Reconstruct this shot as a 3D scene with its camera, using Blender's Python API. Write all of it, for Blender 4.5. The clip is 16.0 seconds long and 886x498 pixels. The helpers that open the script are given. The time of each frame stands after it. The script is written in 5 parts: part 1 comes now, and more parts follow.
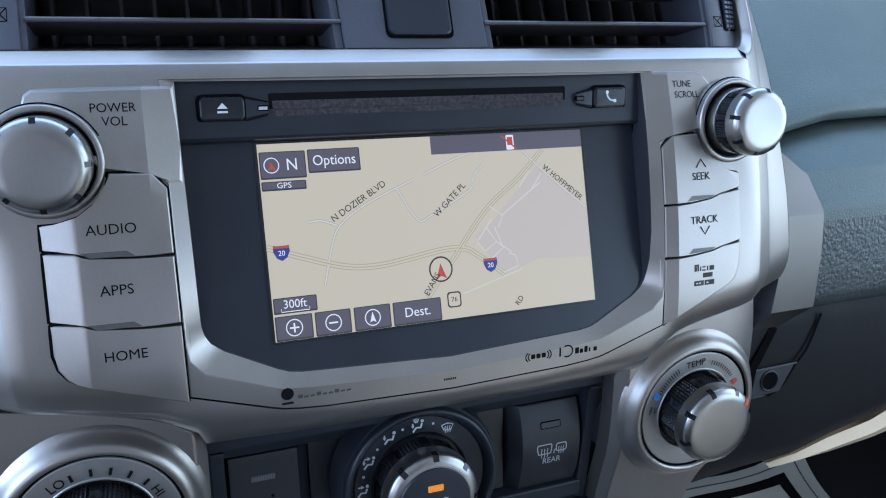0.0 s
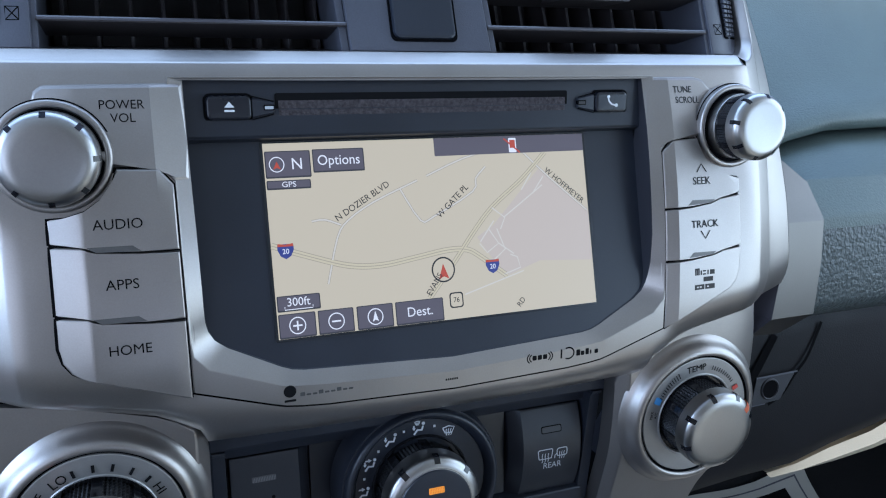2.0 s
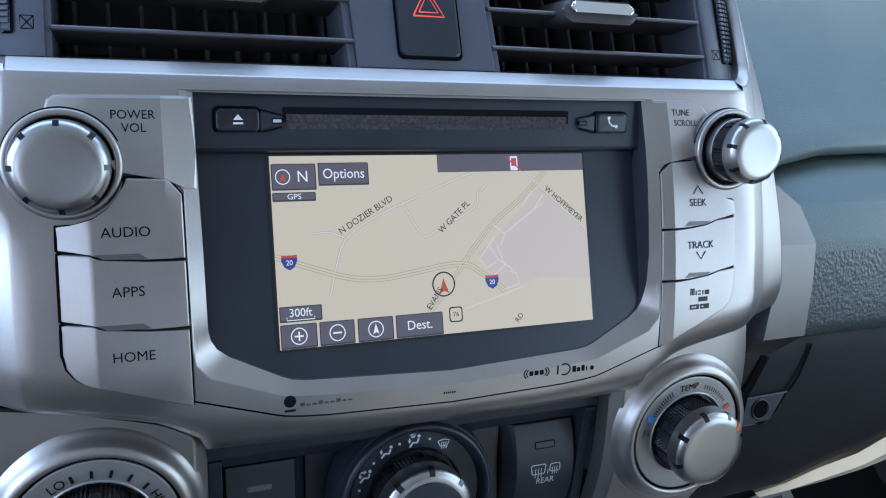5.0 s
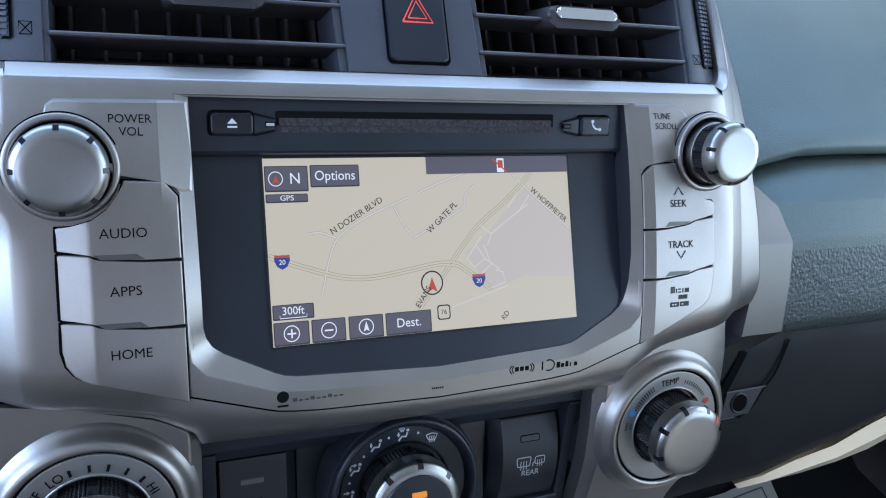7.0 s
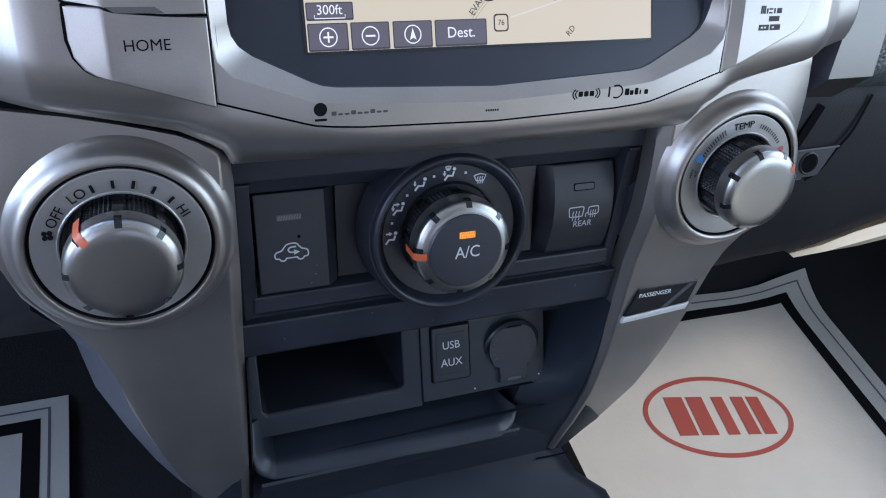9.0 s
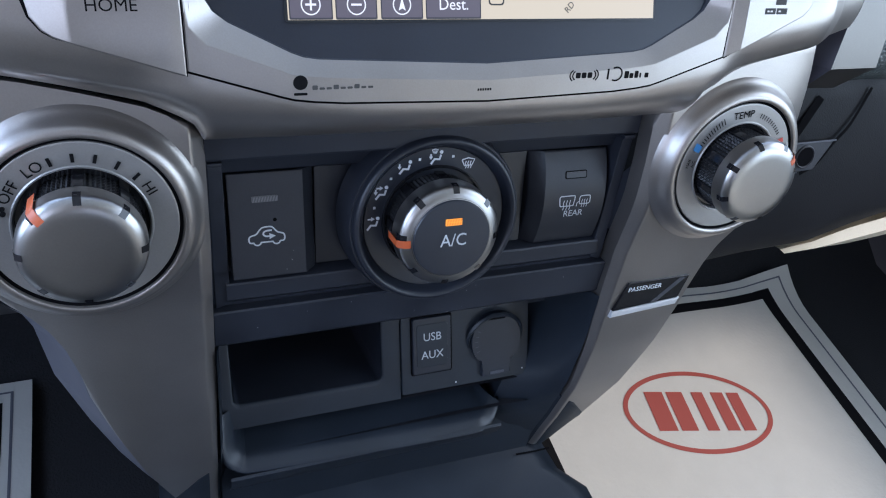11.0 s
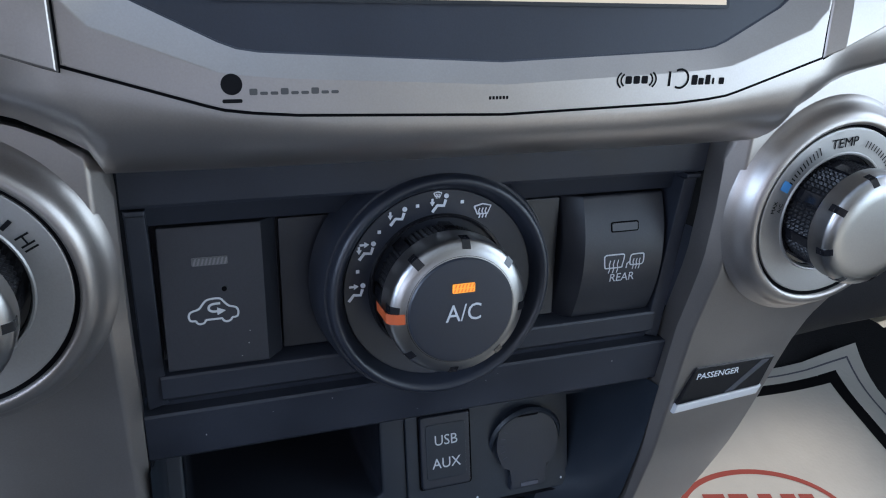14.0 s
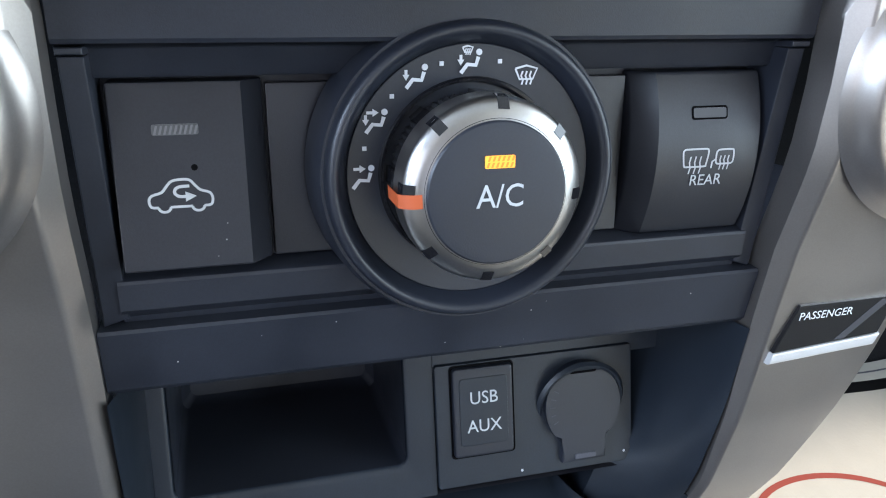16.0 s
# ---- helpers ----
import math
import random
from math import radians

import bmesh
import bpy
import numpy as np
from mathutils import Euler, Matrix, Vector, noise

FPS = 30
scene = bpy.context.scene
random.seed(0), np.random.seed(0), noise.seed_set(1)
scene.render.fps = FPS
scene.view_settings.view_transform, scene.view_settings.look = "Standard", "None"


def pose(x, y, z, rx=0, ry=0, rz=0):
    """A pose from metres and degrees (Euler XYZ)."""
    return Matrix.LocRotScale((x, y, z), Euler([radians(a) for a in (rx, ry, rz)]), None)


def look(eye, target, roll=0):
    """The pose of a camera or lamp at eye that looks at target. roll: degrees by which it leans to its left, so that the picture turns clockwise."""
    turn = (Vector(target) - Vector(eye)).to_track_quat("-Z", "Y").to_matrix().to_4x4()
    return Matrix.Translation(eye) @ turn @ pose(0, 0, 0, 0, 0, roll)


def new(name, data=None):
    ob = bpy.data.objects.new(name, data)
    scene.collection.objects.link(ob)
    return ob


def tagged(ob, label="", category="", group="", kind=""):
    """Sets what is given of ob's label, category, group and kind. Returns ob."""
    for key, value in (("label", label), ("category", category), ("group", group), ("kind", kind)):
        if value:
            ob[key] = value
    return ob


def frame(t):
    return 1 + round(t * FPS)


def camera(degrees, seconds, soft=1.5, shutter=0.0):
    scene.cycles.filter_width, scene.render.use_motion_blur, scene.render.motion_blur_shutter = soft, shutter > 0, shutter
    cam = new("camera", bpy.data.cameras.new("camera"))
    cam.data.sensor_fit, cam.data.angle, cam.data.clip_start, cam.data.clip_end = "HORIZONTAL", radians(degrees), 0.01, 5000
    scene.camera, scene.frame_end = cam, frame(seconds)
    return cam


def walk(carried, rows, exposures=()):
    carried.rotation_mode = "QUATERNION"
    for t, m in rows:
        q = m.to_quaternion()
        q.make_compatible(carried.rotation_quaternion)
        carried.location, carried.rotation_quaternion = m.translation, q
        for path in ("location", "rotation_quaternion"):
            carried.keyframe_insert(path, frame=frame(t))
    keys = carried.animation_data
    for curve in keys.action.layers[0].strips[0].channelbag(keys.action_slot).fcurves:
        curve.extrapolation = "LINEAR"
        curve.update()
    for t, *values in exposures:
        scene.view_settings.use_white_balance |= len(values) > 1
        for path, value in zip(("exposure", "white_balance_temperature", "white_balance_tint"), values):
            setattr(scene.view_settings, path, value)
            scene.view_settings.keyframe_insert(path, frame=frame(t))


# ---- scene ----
# The centre stack leans back by 22 degrees. STACK carries its own axes (x right, y into the dash, z up along the face,
# origin in the middle of the screen) into the world, whose floor mat lies at z = 0.
STACK = pose(0, 0, 0.526, -22, 0, 0)
LENS = 60.0
cam = camera(LENS, 16.0, soft=1.1)
PATH = [
    (0, -0.1028, -0.2621, 0.0474, 77.23, 0.98, -20.99),
    (0.5, -0.1080, -0.2674, 0.0439, 77.79, 0.75, -21.13),
    (1, -0.1175, -0.2577, 0.0512, 78.29, 0.53, -20.98),
    (1.5, -0.1120, -0.2681, 0.0438, 78.59, 0.64, -20.95),
    (2, -0.1051, -0.2653, 0.0412, 78.59, 0.61, -20.89),
    (2.5, -0.1070, -0.2652, 0.0447, 78.81, 0.19, -21.07),
    (3, -0.1053, -0.2660, 0.0438, 78.92, 0.03, -20.89),
    (3.5, -0.1062, -0.2657, 0.0408, 79.07, -0.22, -21.00),
    (4, -0.1066, -0.2664, 0.0417, 79.26, -0.48, -20.85),
    (6.5, -0.1167, -0.2709, 0.0442, 79.91, -1.30, -22.29),
    (7, -0.1143, -0.2754, 0.0465, 79.17, -1.07, -22.30),
    (7.5, -0.1177, -0.2822, 0.0434, 78.48, -0.24, -21.76),
    (8, -0.1148, -0.2752, 0.0268, 75.60, -0.04, -21.11),
    (8.5, -0.1123, -0.2642, 0.0113, 69.84, -0.43, -20.64),
    (9, -0.1152, -0.2516, 0.0006, 65.64, -1.19, -20.33),
    (11.5, -0.1089, -0.2360, -0.0067, 64.89, -3.51, -21.69),
    (12, -0.1055, -0.2357, -0.0055, 65.17, -3.65, -22.32),
    (12.5, -0.1062, -0.2349, -0.0047, 65.30, -3.66, -22.69),
    (13, -0.1073, -0.2383, 0.0033, 67.06, -3.43, -22.56),
    (13.5, -0.0921, -0.2130, -0.0067, 70.43, -2.07, -20.56),
    (14, -0.0781, -0.1738, -0.0425, 71.06, -1.27, -19.54),
    (14.5, -0.0747, -0.1537, -0.0692, 71.81, -0.59, -18.02),
    (15, -0.0693, -0.1543, -0.0706, 72.08, -0.35, -16.65),
    (15.5, -0.0681, -0.1522, -0.0738, 72.20, -0.33, -15.89),
    (16, -0.0589, -0.1386, -0.0919, 72.22, -0.30, -15.69),
]
# The clip's camera opens up as it nears the dark lower panel.
STOPS = [(0.0, 0.08, 5360, 14), (7.5, 0.08, 5360, 14), (8.5, 0.2, 5500, 15), (9.0, 0.35, 5550, 17), (12.5, 0.5, 5550, 18),
         (13.5, 0.4, 5300, 16), (14.0, 0.45, 5650, 16), (14.6, 1.05, 5800, 15), (15.5, 1.4, 5950, 14), (16.0, 1.38, 6050, 14)]
walk(cam, [(t, STACK @ pose(*p)) for t, *p in PATH], STOPS)

# ---- light ----
world = bpy.data.worlds.new("sky")
scene.world = world
world.use_nodes = True
wn = world.node_tree.nodes
sky = wn.new("ShaderNodeTexSky")
sky.sky_type, sky.sun_disc = "NISHITA", False
sky.sun_elevation, sky.sun_rotation = radians(56), radians(112)
wn["Background"].inputs[1].default_value = 0.12
world.node_tree.links.new(sky.outputs[0], wn["Background"].inputs[0])
sun = new("sun", bpy.data.lights.new("sun", "SUN"))
sun.data.energy, sun.data.angle, sun.data.color = 1.65, radians(11), (1.0, 0.86, 0.66)
sun.matrix_world = look((0, 0, 0), (-0.47, 0.28, -0.80))


def window_light(eye, target, width, height, power, color):
    """Daylight that comes in through a window's opening."""
    lamp = new("window_light", bpy.data.lights.new("window_light", "AREA"))
    lamp.data.shape, lamp.data.size, lamp.data.size_y = "RECTANGLE", width, height
    lamp.data.energy, lamp.data.color = power, color
    lamp.matrix_world = look(eye, target)


# the open driver's door, the rear and passenger windows, the windscreen, the rear screen
window_light((-0.76, 0.0, 0.74), (0, 0.0, 0.66), 0.72, 0.44, 6.4, (0.70, 0.85, 1.0))
window_light((-0.74, -0.95, 0.82), (0, -0.95, 0.72), 0.85, 0.40, 2.5, (0.94, 0.97, 1.0))
window_light((0.74, -0.40, 0.74), (0, -0.40, 0.70), 1.1, 0.56, 5.2, (0.86, 1.0, 0.98))
window_light((0.0, 0.24, 0.90), (0, -0.5, 0.62), 1.2, 0.40, 4.8, (0.62, 0.81, 1.0))
window_light((0.0, -1.66, 0.86), (0, 0, 0.66), 1.2, 0.34, 0.8, (1.0, 0.93, 0.86))



# ---- materials ----
def mat(name, color, rough=0.5, metal=0.0, grain=0.0, grain_size=0.0006, bump=0.0, bump_size=0.0006, spec=0.5, emit=None, power=0.0,
        stain=0.0, coat=0.0):
    m = bpy.data.materials.new(name)
    m.use_nodes = True
    nodes, links = m.node_tree.nodes, m.node_tree.links
    b = nodes["Principled BSDF"]
    b.inputs["Base Color"].default_value = (*color, 1)
    b.inputs["Roughness"].default_value = rough
    b.inputs["Metallic"].default_value = metal
    b.inputs["Specular IOR Level"].default_value = spec
    b.inputs["Coat Weight"].default_value = coat
    b.inputs["Coat Roughness"].default_value = 0.12
    if emit:
        b.inputs["Emission Color"].default_value = (*emit, 1)
        b.inputs["Emission Strength"].default_value = power
    if grain or bump or stain:
        tc = nodes.new("ShaderNodeTexCoord")
    if grain or stain:
        fine = nodes.new("ShaderNodeTexNoise")
        fine.inputs["Scale"].default_value, fine.inputs["Detail"].default_value = 1 / grain_size, 2.0
        broad = nodes.new("ShaderNodeTexNoise")
        broad.inputs["Scale"].default_value, broad.inputs["Detail"].default_value = 35.0, 4.0
        links.new(tc.outputs["Object"], fine.inputs["Vector"])
        links.new(tc.outputs["Object"], broad.inputs["Vector"])
        ramp = nodes.new("ShaderNodeMapRange")
        ramp.inputs[1].default_value, ramp.inputs[2].default_value = 0.25, 0.75
        ramp.inputs[3].default_value, ramp.inputs[4].default_value = 1 - grain, 1 + grain
        links.new(fine.outputs["Fac"], ramp.inputs[0])
        ramp2 = nodes.new("ShaderNodeMapRange")
        ramp2.inputs[1].default_value, ramp2.inputs[2].default_value = 0.3, 0.7
        ramp2.inputs[3].default_value, ramp2.inputs[4].default_value = 1 - stain, 1 + stain
        links.new(broad.outputs["Fac"], ramp2.inputs[0])
        mul = nodes.new("ShaderNodeMath")
        mul.operation = "MULTIPLY"
        links.new(ramp.outputs[0], mul.inputs[0])
        links.new(ramp2.outputs[0], mul.inputs[1])
        tint = nodes.new("ShaderNodeVectorMath")
        tint.operation = "SCALE"
        tint.inputs[0].default_value = color
        links.new(mul.outputs[0], tint.inputs["Scale"])
        links.new(tint.outputs[0], b.inputs["Base Color"])
        rr = nodes.new("ShaderNodeMath")
        rr.operation = "MULTIPLY"
        rr.inputs[1].default_value = rough
        links.new(ramp2.outputs[0], rr.inputs[0])
        links.new(rr.outputs[0], b.inputs["Roughness"])
    if bump:
        bn = nodes.new("ShaderNodeTexNoise")
        bn.inputs["Scale"].default_value, bn.inputs["Detail"].default_value = 1 / bump_size, 1.0
        links.new(tc.outputs["Object"], bn.inputs["Vector"])
        bp = nodes.new("ShaderNodeBump")
        bp.inputs["Strength"].default_value, bp.inputs["Distance"].default_value = bump, bump_size * 0.5
        links.new(bn.outputs["Fac"], bp.inputs["Height"])
        links.new(bp.outputs[0], b.inputs["Normal"])
    return m


SILVER = mat("satin_silver_paint", (0.365, 0.338, 0.318), 0.35, 0.88, grain=0.04, grain_size=0.0005, stain=0.05)
KNOB = mat("satin_metal", (0.38, 0.37, 0.36), 0.31, 1.0, grain=0.03, stain=0.05)
# CHEEK: side faces of silver parts, their shade and bluish light put into the colour
CHEEK = mat("side_shade_silver", (0.12, 0.12, 0.15), 0.42, 0.6, grain=0.04, stain=0.06)
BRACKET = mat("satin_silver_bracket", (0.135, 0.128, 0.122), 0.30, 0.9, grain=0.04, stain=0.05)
# cloth of the unseen seats and rear wall, toned to set what the silver reflects
SEAT = mat("beige_seat_cloth", (0.62, 0.54, 0.43), 0.9, bump=0.5, bump_size=0.002, grain=0.15, grain_size=0.002)
SEAT_TAN = mat("tan_seat_cloth", (0.16, 0.135, 0.105), 0.9, bump=0.5, bump_size=0.002, grain=0.15, grain_size=0.002)
SEAT_DARK = mat("black_seat_cloth", (0.025, 0.024, 0.025), 0.9, bump=0.5, bump_size=0.002, grain=0.15, grain_size=0.002)
CHROME = mat("polished_chrome", (0.75, 0.75, 0.76), 0.12, 1.0)
BLACK = mat("grained_black_plastic", (0.0205, 0.0235, 0.033), 0.42, bump=0.16, bump_size=0.0003, grain=0.1, stain=0.2, spec=0.45)
FACE = mat("matt_charcoal_facia", (0.017, 0.020, 0.029), 0.36, bump=0.1, bump_size=0.0004, grain=0.08, stain=0.1)
DARK = mat("soft_black_plastic", (0.017, 0.017, 0.023), 0.55, bump=0.2, bump_size=0.0006, grain=0.1, stain=0.1)
TRAY = mat("grained_slate_plastic", (0.0155, 0.0205, 0.029), 0.40, bump=0.12, bump_size=0.0004, grain=0.1, stain=0.12, spec=0.45)
BUTTON = mat("black_key_plastic", (0.0170, 0.0185, 0.0245), 0.35, bump=0.18, bump_size=0.0003, grain=0.12, stain=0.2, spec=0.5)
GLOSS = mat("glossy_black", (0.01, 0.01, 0.012), 0.12)
GAP = mat("dark_joint", (0.004, 0.004, 0.005), 0.9, spec=0.05)
KNURL = mat("knurled_black", (0.012, 0.012, 0.014), 0.38, bump=0.6, bump_size=0.0008)
VENT_DARK = mat("dark_vent_plastic", (0.042, 0.036, 0.038), 0.5, bump=0.2, bump_size=0.0006, grain=0.1, stain=0.1)
GREY = mat("grey_vent_plastic", (0.066, 0.068, 0.086), 0.45, bump=0.2, bump_size=0.0005, grain=0.08, stain=0.08)
DASH = mat("slate_dash_vinyl", (0.100, 0.130, 0.124), 0.55, bump=0.5, bump_size=0.0012, grain=0.12, grain_size=0.001, stain=0.08)
LEATHER = mat("grained_dash_vinyl", (0.07, 0.085, 0.088), 0.45, bump=0.9, bump_size=0.0022, grain=0.15, grain_size=0.002, stain=0.08)
WHITE = mat("white_print", (0.75, 0.76, 0.78), 0.5)
SIGN = mat("silver_white_print", (0.6, 0.62, 0.66), 0.5)
PALE = mat("pale_grey_print", (0.5, 0.52, 0.55), 0.5)
INK = mat("black_print", (0.006, 0.006, 0.007), 0.8, spec=0.1)
# lighter grey that paints the highlight on the slat edges
SLAT_EDGE = mat("slat_edge_highlight", (0.075, 0.072, 0.085), 0.4, grain=0.08)
RED = mat("red_print", (0.55, 0.05, 0.03), 0.45)
ORANGE = mat("orange_marker", (0.50, 0.10, 0.03), 0.4)
BLUE = mat("blue_print", (0.06, 0.22, 0.5), 0.45)
AMBER = mat("amber_lamp", (0.9, 0.4, 0.05), 0.4, emit=(1.0, 0.27, 0.008), power=0.42)
MAT_PAPER = mat("white_paper", (0.50, 0.48, 0.435), 0.75, bump=0.15, bump_size=0.004, grain=0.03, stain=0.03)
PAPER_RED = mat("red_ink_on_paper", (0.30, 0.055, 0.04), 0.7)
CARPET = mat("black_carpet", (0.012, 0.012, 0.014), 0.95, bump=0.8, bump_size=0.002, grain=0.3, grain_size=0.002)
BEIGE = mat("beige_trim", (0.5, 0.44, 0.33), 0.6, bump=0.2, bump_size=0.001, grain=0.06, stain=0.05)
LINER = mat("cabin_lining", (0.42, 0.39, 0.35), 0.9, grain=0.1, stain=0.06)


# ---- building ----
S = 0.001


def link(name, bm, material, parent=None, label="", angle=35, base=None):
    me = bpy.data.meshes.new(name)
    bmesh.ops.recalc_face_normals(bm, faces=bm.faces)
    bm.to_mesh(me)
    bm.free()
    me.materials.append(material)
    for p in me.polygons:
        p.use_smooth = True
    me.set_sharp_from_angle(angle=radians(angle))
    ob = new(name, me)
    if len(me.polygons) > 10:
        wn_ = ob.modifiers.new("flat_faces", "WEIGHTED_NORMAL")
        wn_.mode, wn_.weight, wn_.keep_sharp = "FACE_AREA", 50, True
    if parent:
        ob.parent = parent
        ob.matrix_basis = Matrix.Translation(-Vector(parent.get("origin_mm", (0, 0, 0))) * S) if parent.type == "EMPTY" else Matrix()
    if label:
        tagged(ob, label)
    return ob


def part(name, bm, material, parent, label="", angle=35):
    return link(name, bm, material, parent, label, angle)


def thing(name, origin, label, category, group="", kind="", on_stack=True):
    """An Empty at its base, in millimetres of the stack's axes; its parts are given in those axes too."""
    ob = new(name)
    ob.empty_display_size = 0.01
    ob["origin_mm"] = origin
    at = Matrix.Translation(Vector(origin) * S)
    ob.matrix_world = STACK @ at if on_stack else at
    return tagged(ob, label, category, group, kind)


def prism(bm, pts, y0, y1, bevel=0.0, yfn=None, zcut=0, xcut=0, steps=2, xat=()):
    """A solid with the outline pts (x, z in mm), its front at y0 and its back at y1; the front rim is rounded by bevel."""
    fv = [bm.verts.new((x * S, y0 * S, z * S)) for x, z in pts]
    bv = [bm.verts.new((x * S, y1 * S, z * S)) for x, z in pts]
    n = len(pts)
    front = bm.faces.new(fv)
    back = bm.faces.new(bv[::-1])
    new_faces = [front, back]
    for i in range(n):
        new_faces.append(bm.faces.new((fv[i], bv[i], bv[(i + 1) % n], fv[(i + 1) % n])))
    if bevel:
        bmesh.ops.bevel(bm, geom=list(front.edges), offset=bevel * S, offset_type="OFFSET", segments=steps, profile=0.5, affect="EDGES", clamp_overlap=True)
    if yfn:
        zs, xs = [p[1] for p in pts], [p[0] for p in pts]
        for lo, hi, step, no in ((min(zs), max(zs), zcut, (0, 0, 1)), (min(xs), max(xs), xcut, (1, 0, 0))):
            if step:
                k = math.ceil(lo / step) * step
                while k < hi:
                    bmesh.ops.bisect_plane(bm, geom=bm.verts[:] + bm.edges[:] + bm.faces[:], dist=1e-7, plane_co=Vector(no) * (k * S), plane_no=no)
                    k += step
        for k in xat:
            bmesh.ops.bisect_plane(bm, geom=bm.verts[:] + bm.edges[:] + bm.faces[:], dist=1e-7, plane_co=(k * S, 0, 0), plane_no=(1, 0, 0))
        for v in bm.verts:
            v.co.y += yfn(v.co.x / S, v.co.z / S) * S
    return bm


def slab(pts, y0, y1, bevel=0.0, yfn=None, zcut=0, xcut=0, xat=()):
    return prism(bmesh.new(), pts, y0, y1, bevel, yfn, zcut, xcut, 2, xat)


def rect(x0, z0, x1, z1, r=0.0, k=4):
    if not r:
        return [(x0, z0), (x1, z0), (x1, z1), (x0, z1)]
    out = []
    for cx, cz, a in ((x1 - r, z0 + r, -90), (x1 - r, z1 - r, 0), (x0 + r, z1 - r, 90), (x0 + r, z0 + r, 180)):
        for i in range(k + 1):
            b = radians(a + 90 * i / k)
            out.append((cx + r * math.cos(b), cz + r * math.sin(b)))
    return out


def sorted_rect(xa, z0, xb, z1):
    return rect(min(xa, xb), z0, max(xa, xb), z1)


def disc(cx, cz, r, n=40):
    return [(cx + r * math.cos(2 * math.pi * i / n), cz + r * math.sin(2 * math.pi * i / n)) for i in range(n)]


def loft(loops, bm=None, cap=False):
    """Skins closed loops of the same count, each a list of (x, y, z) in mm."""
    bm = bm or bmesh.new()
    rings = [[bm.verts.new((x * S, y * S, z * S)) for x, y, z in lp] for lp in loops]
    n = len(rings[0])
    for a, b in zip(rings, rings[1:]):
        for i in range(n):
            bm.faces.new((a[i], a[(i + 1) % n], b[(i + 1) % n], b[i]))
    if cap:
        bm.faces.new(rings[-1])
    return bm


def sheet(rows, bm=None):
    """Skins open rows of points (x, y, z in mm)."""
    bm = bm or bmesh.new()
    grid = [[bm.verts.new((x * S, y * S, z * S)) for x, y, z in r] for r in rows]
    for a, b in zip(grid, grid[1:]):
        for i in range(len(a) - 1):
            bm.faces.new((a[i], a[i + 1], b[i + 1], b[i]))
    return bm


def bars(profile, x0, x1, n=2):
    """A bar along x with the cross-section profile (y, z); x0 and x1 may be functions of z."""
    rows = []
    for y, z in profile:
        a = x0(z) if callable(x0) else x0
        b = x1(z) if callable(x1) else x1
        rows.append([(a + (b - a) * k / n, y, z) for k in range(n + 1)])
    return sheet(rows)


def turned(cx, cz, profile, n=64, tilt=0.0, y0=0.0, bm=None, cap=True):
    """A body of revolution round the axis through (cx, cz); profile is (radius, y) from back to front; tilt turns it upward about y0."""
    loops = []
    c, s = math.cos(radians(tilt)), math.sin(radians(tilt))
    for r, y in profile:
        lp = []
        for i in range(n):
            a = 2 * math.pi * i / n
            px, pz, py = r * math.cos(a), r * math.sin(a), y - y0
            lp.append((cx + px, y0 + py * c + pz * s, cz + pz * c - py * s))
        loops.append(lp)
    return loft(loops, bm, cap)


def tube(pts, width, bm=None, yfn=None):
    """A flat printed line of that width through (x, y, z) points, laid on a face that looks to -y; yfn gives that face's y."""
    bm = bm or bmesh.new()
    left, right = [], []
    for i, p in enumerate(pts):
        a, b = pts[max(i - 1, 0)], pts[min(i + 1, len(pts) - 1)]
        d = Vector((b[0] - a[0], b[2] - a[2]))
        d = d.normalized() if d.length else Vector((1, 0))
        nx, nz = -d.y * width / 2, d.x * width / 2
        left.append((p[0] + nx, p[1], p[2] + nz))
        right.append((p[0] - nx, p[1], p[2] - nz))
    if yfn:
        left, right = [[(x, yfn(x, z), z) for x, _, z in side] for side in (left, right)]
    return sheet([left, right], bm)


def text(name, body, size, x, y, z, material, parent, turn=0.0, width=1.0, align="CENTER", lean=0.0, label=""):
    cu = bpy.data.curves.new(name, "FONT")
    cu.body, cu.size, cu.align_x, cu.align_y = body, size * S, align, "CENTER"
    cu.extrude = 0.00004
    cu.resolution_u = 3
    tmp = bpy.data.objects.new(name, cu)
    scene.collection.objects.link(tmp)
    bpy.context.view_layer.update()
    me = bpy.data.meshes.new_from_object(tmp.evaluated_get(bpy.context.evaluated_depsgraph_get()))
    bpy.data.objects.remove(tmp)
    m = Matrix.Translation((x * S, y * S, z * S)) @ pose(0, 0, 0, 90 + lean, 0, 0) @ pose(0, 0, 0, 0, 0, turn) @ Matrix.Diagonal((width, 1, 1, 1))
    me.transform(m)
    me.materials.clear()
    me.materials.append(material)
    me.name = name
    ob = new(name, me)
    ob.parent = parent
    ob.matrix_basis = Matrix.Translation(-Vector(parent.get("origin_mm", (0, 0, 0))) * S) if parent.type == "EMPTY" else Matrix()
    if label:
        tagged(ob, label)
    return ob


# ---- the silver surround of the stack ----
def lerp(table, a):
    for (a0, b0), (a1, b1) in zip(table, table[1:]):
        if a <= a1:
            return b0 + (b1 - b0) * (a - a0) / (a1 - a0)
    return table[-1][1]


